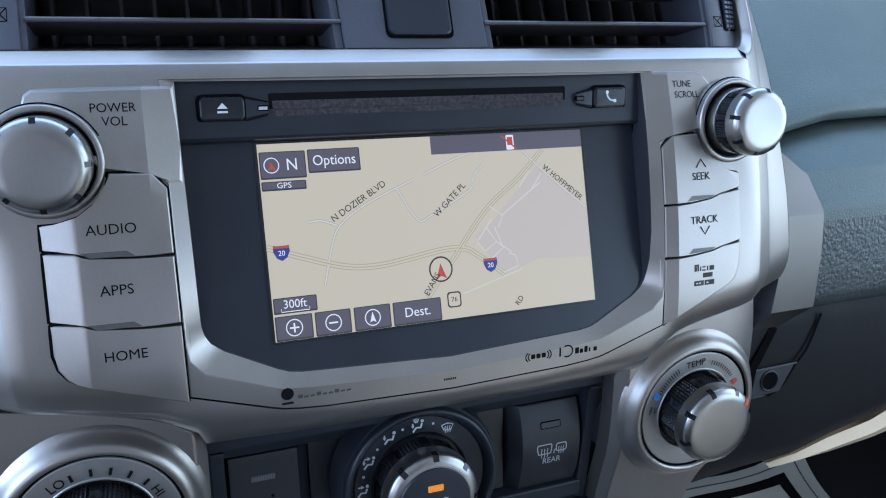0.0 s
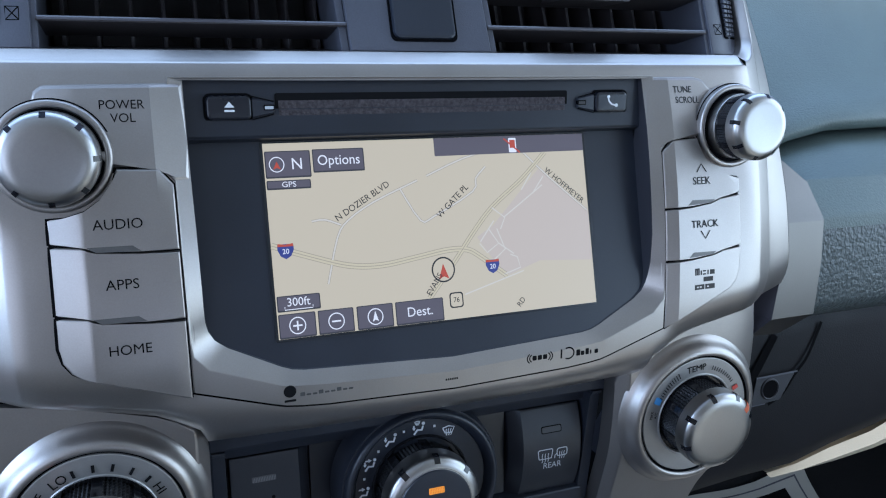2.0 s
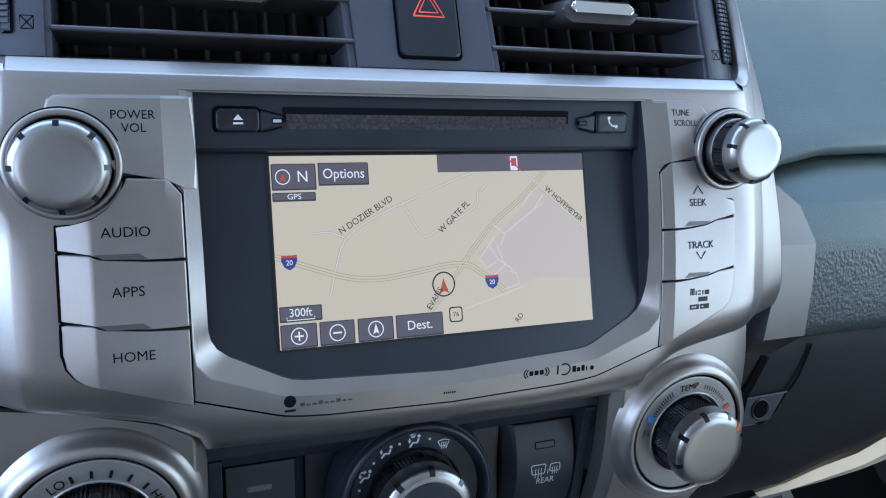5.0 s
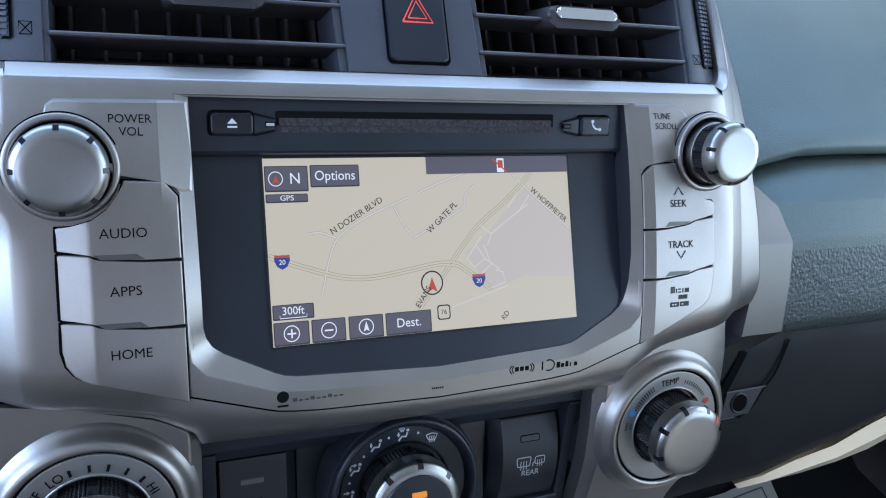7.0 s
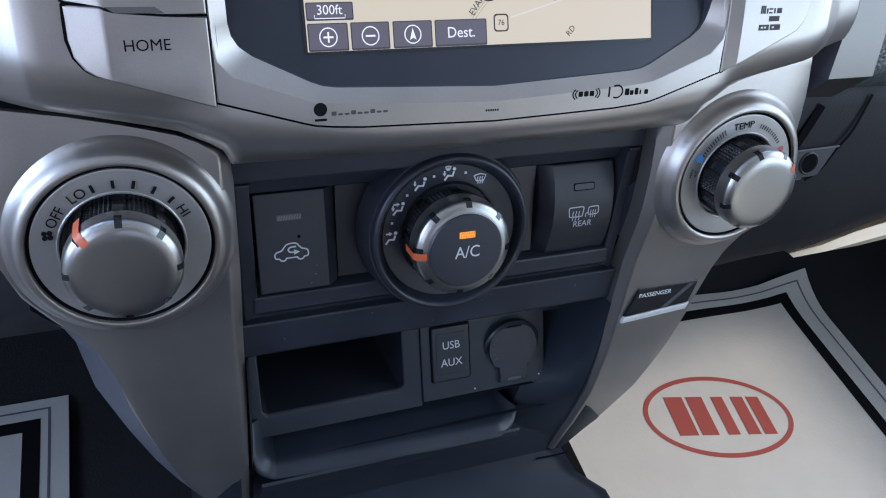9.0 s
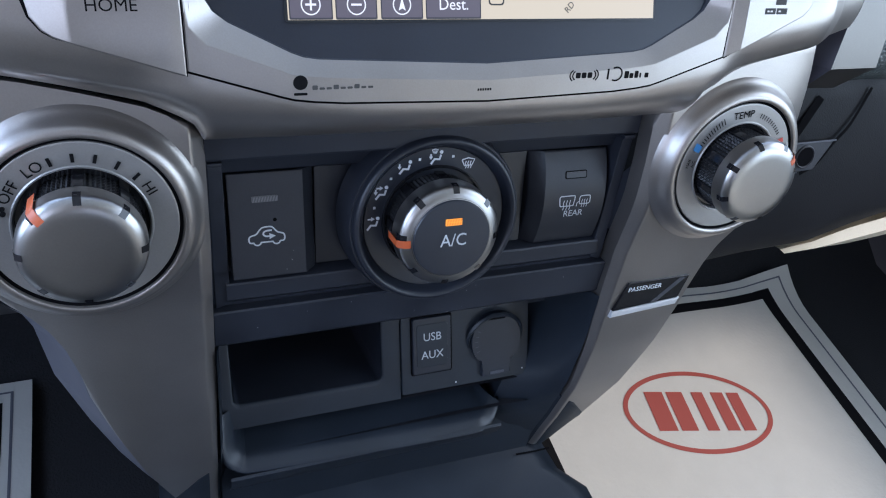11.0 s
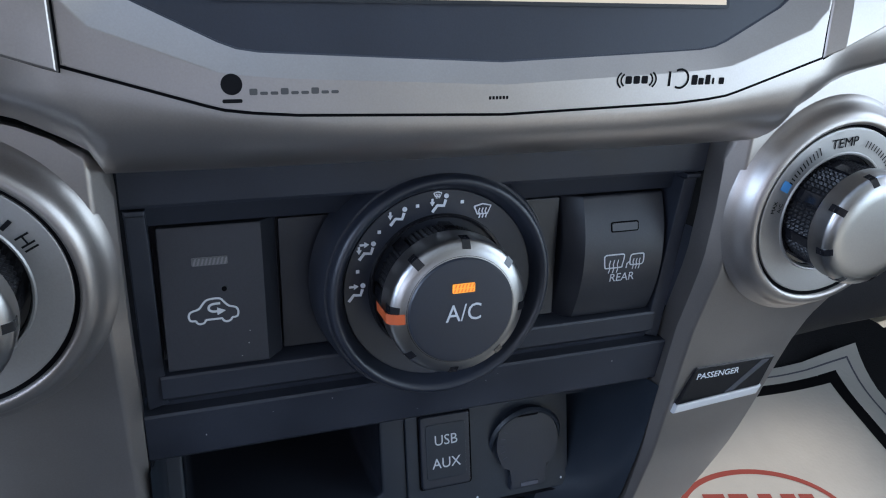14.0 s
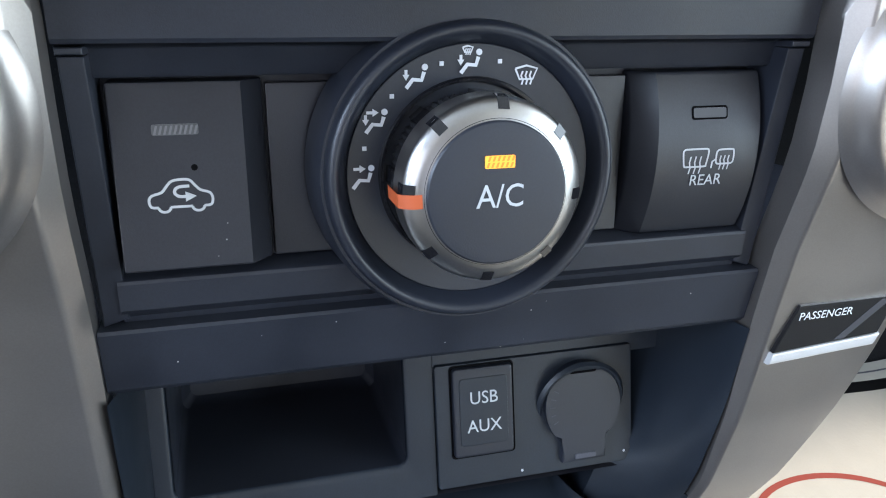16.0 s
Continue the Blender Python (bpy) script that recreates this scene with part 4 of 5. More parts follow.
part("panel_sill", bars([(57, -153.4), (48.6, -155.2), (47.5, -155.8), (47.2, -156.6), (47.9, -163.4), (48.6, -164.2), (51.5, -166.2), (52, -169)], -87, 87), BLACK, climate, angle=25)
part("lower_band", bars([(58, -167.4), (47.0, -168.0), (46.4, -168.8), (50.5, -185.5), (52, -187.0), (60, -187.2), (112, -187.2)], left_x, half), BLACK, climate, angle=30)
# insets beside the dial
part("inset", slab(rect(-49.4, -153.4, -28, -110.2, 0.6), 52.4, 56, 0.4), BUTTON, climate)
part("inset", slab(rect(28, -153.6, 46.4, -110.2, 0.6), 52.4, 56, 0.4), BUTTON, climate)


def recirc_y(x, z):
    return 0.09 * (z + 109) + (1.15 * (x + 55.2) if x > -55.2 else 0)


def on_recirc(pts, width, name):
    return part(name, tube([(x, 0, z) for x, z in pts], width, yfn=lambda x, z: 46.75 + recirc_y(x, z)), PALE, recirc)


recirc = part("recirculation_button", slab(rect(-84.4, -152.4, -50.2, -109.0, 0.6), 47.0, 57, 0.6, recirc_y, 8, 0, xat=(-55.2, -54.7)), BUTTON, climate, "black button with a white car outline", angle=25)
part("indicator", slab(rect(-75.4, -120.9, -65.2, -118.4, 0.5), 46.8, 47.5, 0, recirc_y), mat("smoked_lens", (0.10, 0.10, 0.105), 0.4, bump=0.8, bump_size=0.0009), recirc, "unlit smoked indicator")
bm = bmesh.new()
for k in range(9):
    x0 = -75.1 + 1.1 * k
    prism(bm, [(x0, -120.7), (x0 + 0.5, -120.7), (x0 + 1.1, -118.7), (x0 + 0.6, -118.7)], 45.62, 45.72)
part("indicator_ribs", bm, mat("pale_smoked_lens", (0.17, 0.17, 0.18), 0.4), recirc, "pale ribs of the unlit indicator")
part("sensor_dot", slab(disc(-66.8, -128.4, 0.75, 14), 46.85, 47.5, 0, recirc_y), GAP, recirc)
car_line = smooth([(-75.4, -137.3), (-77.0, -137.1), (-77.4, -135.6), (-76.7, -134.5), (-74.5, -133.8), (-73.3, -132.4), (-72.1, -131.3), (-70.1, -131.0), (-68.2, -131.2), (-67.1, -132.4), (-65.9, -133.6), (-63.9, -134.3), (-63.3, -135.6), (-63.7, -137.1), (-65.3, -137.3)], 3)
on_recirc(car_line, 0.6, "car_mark")
for wx in (-74.1, -66.6):
    on_recirc([(wx + 1.35 * math.cos(radians(a)), -137.3 + 1.1 * math.sin(radians(a))) for a in range(180, 361, 15)], 0.6, "car_mark")
on_recirc([(-72.8, -137.3), (-67.9, -137.3)], 0.6, "car_mark")
on_recirc(smooth([(-68.3, -132.6), (-70.5, -132.7), (-71.5, -133.3), (-71.6, -134.2), (-70.7, -134.9), (-69.1, -135.0)], 4), 0.7, "arrow_mark")
part("arrow_mark", slab([(-69.3, -136.2), (-66.9, -135.0), (-69.3, -133.9)], 46.72, 47.2, 0, recirc_y), PALE, recirc)


def rear_y(x, z):
    return 0.0105 * (z + 130) ** 2 + (1.15 * (52.2 - x) if x < 52.2 else 0)


rear = part("rear_defrost_button", slab(rect(46.6, -154.4, 84.0, -109.0, 0.8), 42.5, 57, 0.6, rear_y, 2, 0, xat=(52.2, 51.8)), BUTTON, climate, "black rocker button for rear and mirror heating", angle=25)
part("indicator_gap", slab(rect(62.1, -121.6, 73.2, -118.0, 0.8), 42.4, 43, 0, rear_y), GAP, rear)
part("indicator", slab(rect(62.6, -121.1, 72.7, -118.5, 0.5), 42.25, 43, 0, rear_y), mat("unlit_lens", (0.030, 0.030, 0.034), 0.35), rear, "unlit indicator slot")
text("lettering", "REAR", 4.5, 68.0, 42.5 + rear_y(60, -138.4) - 0.35, -138.4, PALE, rear, 0, 0.95, lean=8)


def outline(pts, w, material, parent, y, name):
    part(name, tube([(x - 0.4, 0, z - 1.2) for x, z in pts], w, yfn=y), material, parent)


ry = lambda x, z: 42.5 + rear_y(60, z) - 0.2
outline(smooth([(61.4, -133.2), (60.9, -132.6), (60.4, -129.2), (60.8, -128.5), (61.6, -128.3), (67.2, -128.3), (68.0, -128.5), (68.3, -129.2), (67.8, -132.6), (67.3, -133.2), (61.4, -133.2)], 3), 0.5, PALE, rear, ry, "window_mark")
for k in range(3):
    outline([(62.7 + 1.6 * k, -135.2), (63.0 + 1.6 * k, -133.6), (62.6 + 1.6 * k, -132.0), (62.9 + 1.6 * k, -130.3)], 0.42, PALE, rear, ry, "heat_mark")
outline(smooth([(71.6, -132.7), (70.9, -132.2), (70.8, -129.8), (71.2, -129.0), (72.0, -128.7), (75.4, -128.7), (76.2, -129.2), (76.3, -131.8), (75.8, -132.6), (75.0, -132.7), (71.6, -132.7)], 3), 0.5, PALE, rear, ry, "mirror_mark")
outline([(70.6, -131.4), (69.7, -132.0), (69.6, -133.8)], 0.5, PALE, rear, ry, "mirror_mark")
for k in range(3):
    outline([(72.2 + 1.25 * k, -134.4), (72.45 + 1.25 * k, -132.9), (72.1 + 1.25 * k, -131.6), (72.35 + 1.25 * k, -130.4)], 0.38, PALE, rear, ry, "heat_mark")

# a little dust on the black panel
DUST = mat("pale_dust", (0.45, 0.44, 0.42), 0.95)
rnd = random.Random(5)
for k in range(9):
    x, z = rnd.uniform(-80, 80), rnd.uniform(-186, -170)
    y = 46.4 + (-168.8 - z) * 0.245
    part("dust_speck", slab(disc(x, z, rnd.uniform(0.10, 0.22), 7), y - 0.06, y + 0.1), DUST, climate)
for k in range(3):
    x, z = rnd.uniform(-84, -60), rnd.uniform(-152, -140)
    part("dust_speck", slab(disc(x, z, rnd.uniform(0.09, 0.18), 7), 42.44, 42.6), DUST, recirc)

# the mode dial
MX, MZ = -1.8, -131.6
part("dial_housing", turned(MX, MZ, [(39.4, 50.0), (38.4, 40.0), (37.2, 36.4), (36.4, 36.4)], 96, 0, 44, cap=False), BLACK, climate, angle=60)
part("dial_rim", turned(MX, MZ, [(36.6, 46.0), (36.5, 36.2), (35.9, 34.2), (35.0, 33.2), (33.8, 33.4), (32.7, 34.6), (31.6, 36.8), (31.0, 38.4)], 96, 0, 44, cap=False), FACE, climate, "black rim round the mode dial", angle=60)
dial_face = part("mode_dial", turned(MX, MZ, [(31.2, 38.6), (30.7, 38.0), (22.5, 38.6), (21.6, 40.0), (18, 40.0)], 96, 0, 44, cap=False), FACE, climate, "black dial face with white air-flow signs", angle=40)
part("dial_foot", turned(MX, MZ, [(23.2, 38.5), (22.8, 37.6), (22.1, 37.7), (21.6, 40.0)], 72, 0, 44, cap=False), GLOSS, climate)
mode = knob(MX - 0.1, MZ - 0.8, 40.0, 21.4, 21.2, climate, "mode_knob", turn=86, marker=183, cap_share=0.5)
part("cap_ring", turned(MX - 0.1, MZ - 0.8, [(17.2, 19.35), (16.8, 19.0), (16.3, 19.2)], 72, 0, 18, cap=False), GAP, mode)
ac = part("ac_button", turned(MX - 0.1, MZ - 0.8, [(16.4, 19.5), (16.4, 18.6), (16.0, 18.15), (14, 18.0), (0.3, 17.9)], 72, 0, 18), FACE, mode, "round black push button with a lit amber bar", angle=40)
lens = part("indicator", slab(rect(-5.2, -126.4, 1.7, -123.6, 0.3), 17.6, 18.2), AMBER, ac, "lit amber indicator bar")
bm = bmesh.new()
for j in range(2):
    for k in range(6):
        prism(bm, [(-5.0 + 1.1 * k + 0.3 * j, -126.2 + 1.4 * j), (-4.5 + 1.1 * k + 0.3 * j, -126.2 + 1.4 * j), (-4.1 + 1.1 * k + 0.3 * j, -125.1 + 1.4 * j), (-4.6 + 1.1 * k + 0.3 * j, -125.1 + 1.4 * j)], 17.5, 17.6)
part("lens_ribs", bm, mat("deep_amber_lens", (0.6, 0.2, 0.02), 0.4, emit=(1.0, 0.20, 0.004), power=0.26), lens)
text("lettering", "A/C", 7.6, -1.4, 17.75, -133.0, PALE, ac, 0, 0.9)


def around(ang, rad=27.0):
    return MX + rad * math.cos(radians(ang)), MZ + rad * math.sin(radians(ang))


IY = 37.95


def seat_mark(cx, cz, arrows):
    """A seated shape of plain strokes with small arrows for the air."""
    part("flow_sign", slab(disc(cx + 2.1, cz + 2.4, 0.75, 12), IY - 0.1, IY + 0.3), SIGN, dial_face)
    part("flow_sign", tube([(cx + 1.9, IY - 0.05, cz + 1.3), (cx + 1.3, IY - 0.05, cz - 0.6), (cx - 0.8, IY - 0.05, cz - 0.4), (cx - 2.4, IY - 0.05, cz - 2.4)], 0.95), SIGN, dial_face)
    for k in arrows:
        if k == "face":
            pts, tip = [(cx - 2.2, cz + 2.3), (cx - 0.6, cz + 2.3)], [(cx - 0.7, cz + 3.2), (cx + 0.7, cz + 2.3), (cx - 0.7, cz + 1.4)]
        else:
            pts, tip = [(cx - 2.4, cz + 1.8), (cx - 2.4, cz + 0.6)], [(cx - 3.2, cz + 0.7), (cx - 2.4, cz - 0.6), (cx - 1.6, cz + 0.7)]
        part("flow_sign", tube([(x, IY - 0.05, z) for x, z in pts], 0.7), SIGN, dial_face)
        part("flow_sign", slab(tip, IY - 0.1, IY + 0.2), SIGN, dial_face)


def screen_mark(cx, cz, k):
    fan = [(cx - 2.8, cz + 1.6), (cx, cz + 2.3), (cx + 2.8, cz + 1.6), (cx + 1.7, cz - 0.9), (cx - 1.7, cz - 0.9), (cx - 2.8, cz + 1.6)]
    part("flow_sign", tube([(cx + (x - cx) * k, IY - 0.05, cz + (z - cz) * k) for x, z in fan], 0.5 * max(k, 0.8)), SIGN, dial_face)
    for j in (-1, 0, 1):
        pts = [(cx + 1.1 * j, cz - 2.2), (cx + 1.1 * j + 0.3, cz - 1.2), (cx + 1.1 * j - 0.2, cz - 0.1), (cx + 1.1 * j + 0.2, cz + 1.0)]
        part("flow_sign", tube([(cx + (x - cx) * k, IY - 0.05, cz + (z - cz) * k) for x, z in pts], 0.45 * max(k, 0.7)), SIGN, dial_face)


seat_mark(*around(180), ["face"])
seat_mark(*around(151), ["face", "foot"])
seat_mark(*around(121), ["foot"])
seat_mark(*around(91.5, 26.4), ["foot"])
sx_, sz_ = around(92, 29.2)
screen_mark(sx_ - 0.4, sz_, 0.45)
screen_mark(*around(60.0, 26.8), 1.0)
for a in (165, 136, 106.5, 76):
    dx, dz = around(a, 27.4)
    part("flow_sign", slab(rect(dx - 0.5, dz - 0.5, dx + 0.5, dz + 0.5), IY - 0.1, IY + 0.2), SIGN, dial_face)

# ---- the tray below ----
tray = thing("storage_tray", (0, 90, -300), "black plastic cubby and open storage tray below the climate panel", "storage tray")


def tray_y(z):
    return 92 + (z + 213) * 0.18


ty = lambda x, z: tray_y(z)
part("port_panel", slab([(2.7, -187), (92, -187), (92, -214), (2.7, -214)], 0, 6, 0.3, ty, 8), TRAY, tray)
outer = rect(-90, -257, 2.6, -187, 0.6)
mouth = [(rect(-85.6, -247.0, -6.2, -187.6, 4.4), 0.0), (rect(-84.6, -245.4, -7.2, -187.8, 3.8), 0.5), (rect(-84.0, -244.6, -7.8, -188.0, 3.2), 1.6), (rect(-83.9, -244.4, -7.9, -188.2, 2.8), 3.4)]
part("cubby_frame", loft([[(x, tray_y(z) + 6, z) for x, z in outer], [(x, tray_y(z), z) for x, z in outer]] + [[(x, tray_y(z) + d, z) for x, z in m] for m, d in mouth]), TRAY, tray, "slate plastic frame with a rounded cubby opening", angle=32)
rows = []
for d in (1.0, 60.0, 64.0):
    k = 0 if d < 62 else 3
    rows.append([(x, tray_y(z) + d, z) for x, z in rect(-83.9 + k, -244.4 + k, -7.9 - k, -188.2 - k, 2.8)])
part("cubby_well", loft(rows, cap=True), BLACK, tray)
# open lower tray
side_z = [-188, -200, -215, -228, -240, -250, -262, -275, -285, -300, -324]
for sx in (-1, 1):
    inw = [sx * lerp([(-330, 46), (-285, 57), (-262, 66), (-240, 79), (-212, 90), (-180, 91)], z) if sx > 0 else -90.0 for z in side_z]
    foot_x = [lerp([(-330, 50), (-287, 66), (-277, 72), (-257, 85), (-219, 91), (-180, 92)], z) if sx > 0 else 1.5 - half(z) for z in side_z]
    rows = [[(sx * half(z), lerp(PILLAR, z) + 4, z) for z in side_z], [(x, lerp(PILLAR, z) + 10, z) for x, z in zip(foot_x, side_z)], [(x, max(90, lerp(PILLAR, z) + 12), z) for x, z in zip(inw, side_z)], [(x, 150, z) for x, z in zip(inw, side_z)]]
    part("tray_side", sheet(rows), TRAY, tray)
part("tray_roof", bars([(tray_y(-257), -257), (150, -259)], -91, 91), DARK, tray)
part("tray_back", bars([(150, -255), (150, -305)], -91, 91), DARK, tray)
part("tray_floor", bars([(150, -262), (96, -275), (78, -269.5)], -91, 91), DARK, tray)


path = [(-85.0, -246), (-85.4, -254), (-85.6, -261), (-84.6, -265.6), (-81.8, -268.2), (-77.5, -269.0), (-50, -270.0), (-20, -271.0), (10, -272.0), (34, -272.6), (46, -272.4), (50.5, -271.4), (53.4, -269.4), (55.4, -266.6)]
path = smooth(path, 4)
rows = []
for q, (x, z) in enumerate(path):
    a, b = path[max(q - 1, 0)], path[min(q + 1, len(path) - 1)]
    d = Vector((b[0] - a[0], b[1] - a[1])).normalized()
    lift = min(1.0, max(0.0, (z + 272) / 26))
    rows.append([(x - d.y * u, y + 12 * lift + 0.08 * max(0, x - 44) ** 2, z + d.x * u) for u, y in ((7.0, 100), (3.2, 88), (1.2, 80), (0.0, 76.5), (-1.6, 74.2), (-4.6, 71.4), (-6.4, 70.4), (-7.4, 70.6), (-8.6, 72.5), (-9.6, 80))])
part("tray_lip", sheet(rows), TRAY, tray, "rounded rim of the open tray catching the light", angle=60)
part("tray_front", bars([(71.5, -276.5), (70.8, -278.0), (74, -284), (88, -298)], -89.5, 58), TRAY, tray)
part("tray_base", bars([(88, -280), (92, -300), (100, -326)], -93, 93), TRAY, tray)

usb = thing("usb_port", (20, 92, -246), "black hinged port cover with white lettering", "usb port")
part("port_plate", slab(rect(3.0, -256.4, 78.0, -212.5, 1.0), -1.2, 3, 0.5, ty, 10), TRAY, usb, "black plate round the sockets")
part("cover_gap", slab(rect(8.0, -246.0, 31.6, -212.9, 1.4), -1.4, 1, 0, ty, 10), GAP, usb)
part("port_cover", slab(rect(8.8, -245.2, 30.8, -213.6, 1.4), -3.0, 1, 1.0, ty, 10), FACE, usb)
part("cover_pad", slab(rect(11.0, -241.0, 28.6, -217.0, 1.4), -3.3, 0, 0.3, ty, 10), TRAY, usb)
text("lettering", "USB", 6.4, 19.8, tray_y(-224) - 3.45, -224.2, PALE, usb, 0, 0.95, lean=-10)
text("lettering", "AUX", 6.4, 19.8, tray_y(-234) - 3.45, -234.2, PALE, usb, 0, 0.95, lean=-10)
for px, pz in ((34.0, -253.8), (74.5, -252.5)):
    part("scuff", slab(disc(px, pz, 0.5, 8), -1.35, 0, 0, ty), PALE, usb, "small pale scuff")

socket = thing("power_socket", (57, 92, -250), "round black power socket with a closed hinged cap", "power socket")
yv = tray_y(-232)
part("socket_collar", turned(57.2, -231.5, [(17.2, yv - 1.0), (16.2, yv - 2.2), (15.2, yv - 2.0), (14.8, yv)], 56, -8, yv), TRAY, socket, angle=50)
cap_o = [(57.2 + 14.6 * math.cos(radians(a)), -231.5 + 15.6 * math.sin(radians(a))) for a in range(-60, 241, 10)] + [(48.6, -249.5), (48.6, -252.2), (65.8, -252.2), (65.8, -249.5)]
part("cap", slab(cap_o, -4.0, 1.0, 1.0, ty, 8), FACE, socket, "round black cap", angle=40)
part("cap_slot", slab(rect(52.0, -219.6, 62.4, -217.6, 0.9), -4.2, 0, 0, ty), GAP, socket)
part("cap_hinge", slab(rect(53.4, -251.0, 61.8, -249.2, 0.6), -4.4, 0, 0.2, ty), GREY, socket)
for k in range(5):
    a = radians(150 + 14 * k)
    part("cap_mark", tube([(57.2 + q * math.cos(a), tray_y(-231.5 + q * math.sin(a)) - 4.1, -231.5 + q * math.sin(a)) for q in (11.0, 13.0)], 0.35), GREY, socket)

for ob in (usb, socket):
    ob.location += STACK.to_3x3() @ Vector((0, 0, 1.8 * S))

# ---- vents and hazard switch above ----
VL = 0.34


def vent_y(x, z):
    return 27.0 + (z - 56) * VL + (0 if abs(x) < 140 else 0.02 * (abs(x) - 140) ** 2)


def vent(sx, x0, x1):
    v = thing("air_vent", (sx * 84, 40, 57), "dark grey dashboard air vent with slats and a thumb wheel", "air vent", "air vents over the radio")
    zt = 122
    # outer cheek with the wheel
    xa, xb = sorted((sx * 138.5, sx * 164))
    part("cheek", slab([(xa, 57.5), (xb - (0 if sx < 0 else 2.6), 57.5), (xb, 60 if sx > 0 else 57.5), (xb, zt), (xa, zt)] if sx > 0 else [(xa + 2.6, 57.5), (xb, 57.5), (xb, zt), (xa, zt), (xa, 60)], 0, 12, 0.8, vent_y, 8, 8), GREY, v, angle=45)
    part("cheek_step", slab(sorted_rect(sx * 136.5, 57.6, sx * 139.5, zt), 1.5, 30, 0.3, vent_y, 10), GREY, v)
    part("housing_floor", bars([(30, 57.8), (85, 62)], min(x0, x1), max(x0, x1)), VENT_DARK, v)
    part("housing_back", bars([(85, 58), (105, 130)], min(x0, x1), max(x0, x1)), VENT_DARK, v)
    part("housing_side", sheet([[(x1, 34, 57), (x1, 57, zt)], [(x1, 90, 57), (x1, 100, zt)]]), VENT_DARK, v)
    part("housing_side", sheet([[(x0, 34, 57), (x0, 57, zt)], [(x0, 90, 57), (x0, 100, zt)]]), VENT_DARK, v)
    for k, z in enumerate((67.5, 83.5, 99.5, 115.5)):
        y = vent_y(0, z)
        part("slat", bars([(y + 2.2, z + 0.9), (y + 0.4, z + 0.8), (y, z), (y + 0.5, z - 0.7), (y + 22, z - 4.0), (y + 23, z - 3.0), (y + 2.2, z + 0.9)], min(x0, x1), max(x0, x1)), VENT_DARK, v, angle=40)
        # thin lighter strip: the edge's highlight put into colour
        part("slat_edge", bars([(y + 0.35, z + 1.0), (y - 0.15, z + 0.5), (y - 0.2, z - 0.25)], min(x0, x1) + 0.5, max(x0, x1) - 0.5), SLAT_EDGE, v)
    n = 9
    for k in range(n):
        x = x0 + (x1 - x0) * (k + 0.5) / n
        part("vane", slab([(x - 0.7, 58.5), (x + 0.7, 58.5), (x + 0.7, 120), (x - 0.7, 120)], 28, 46, 0.2, vent_y, 20), VENT_DARK, v)
    # slider on the middle slat
    mx = (x0 + x1) / 2 + (-3 if sx > 0 else 3)
    sl = part("slider", slab(rect(mx - 19, 79.6, mx + 19, 89.4, 4.6, 6), -6, 16, 2.4, vent_y, 0), VENT_DARK, v, "dark slider with a chrome tip")
    part("slider_tip", slab(rect(mx - 15.5, 83.8, mx + 16.5, 88.6, 2.3, 6), -8.0, 0, 1.4, vent_y), CHROME, sl, "bright chrome tip")
    # thumb wheel
    wx = sx * 153.5
    part("wheel_slot", slab(rect(wx - 5.6, 65, wx + 5.6, 121, 1.5), -0.3, 2, 0, vent_y, 8), GAP, v)
    for k in range(26):
        z = 66.5 + 2.1 * k
        b = 2.6 * math.sin(math.pi * min(1, max(0, (k + 3) / 31)))
        for j in (-1, 0, 1):
            part("wheel_tooth", slab(rect(wx + 2.9 * j - 1.25, z, wx + 2.9 * j + 1.25, z + 1.5), -b, 0.5, 0.35, vent_y), GREY, v)
    part("wheel_body", slab(rect(wx - 4.6, 66, wx + 4.6, 121), -0.6, 1, 0, vent_y, 6), BLACK, v)
    bx = sx * 143.8
    part("closed_mark", tube([(bx + dx, vent_y(bx, 69 + dz) - 0.15, 69 + dz) for dx, dz in ((-2, -2.2), (2, -2.2), (2, 2.2), (-2, 2.2), (-2, -2.2), (2, 2.2))], 0.4), GAP, v)
    part("closed_mark", tube([(bx + dx, vent_y(bx, 69 + dz) - 0.17, 69 + dz) for dx, dz in ((2, -2.2), (-2, 2.2))], 0.4), GAP, v)


vent(-1, -30.5, -137)
vent(1, 27.5, 137)
bridge = thing("vent_bridge", (0, 40, 57), "dark grey plastic bridge between the two air vents", "dashboard trim")
for xa, xb in ((-33.8, -30.4), (27.7, 31.0)):
    part("bridge_side", slab([(xa, 57.5), (xb, 57.5), (xb - 3.2, 122), (xa - 3.2, 122)], 1.2, 30, 0.5, vent_y, 10), GREY, bridge)
part("bridge_front", slab([(-30.5, 57.5), (27.8, 57.5), (24.5, 122), (-33.5, 122)], -0.8, 25, 0.8, vent_y, 8), GREY, bridge)
hazard = thing("hazard_switch", (0, 40, 62), "dark hazard switch with a red triangle between the vents", "switch")
part("switch_gap", slab(rect(-14.2, 61.4, 13.6, 122, 2.5), -1.0, 1, 0, vent_y, 8), GAP, hazard)
sw = part("switch", slab(rect(-13.2, 62.4, 12.6, 122, 2.8), -3.2, 2, 1.6, vent_y, 8), FACE, hazard)
HAZ = mat("lit_red_print", (0.55, 0.06, 0.05), 0.4, emit=(1.0, 0.12, 0.08), power=0.5)
for k, w in ((1.0, 0.75), (0.62, 0.6)):
    tri = [(-6.6, -4.2), (6.6, -4.2), (0, 7.2), (-6.6, -4.2), (0, -4.2)]
    part("triangle", tube([(-0.2 + x * k, vent_y(0, 82.8 + z * k) - 3.35, 82.8 + z * k) for x, z in tri], w), HAZ, sw, "red warning triangle")

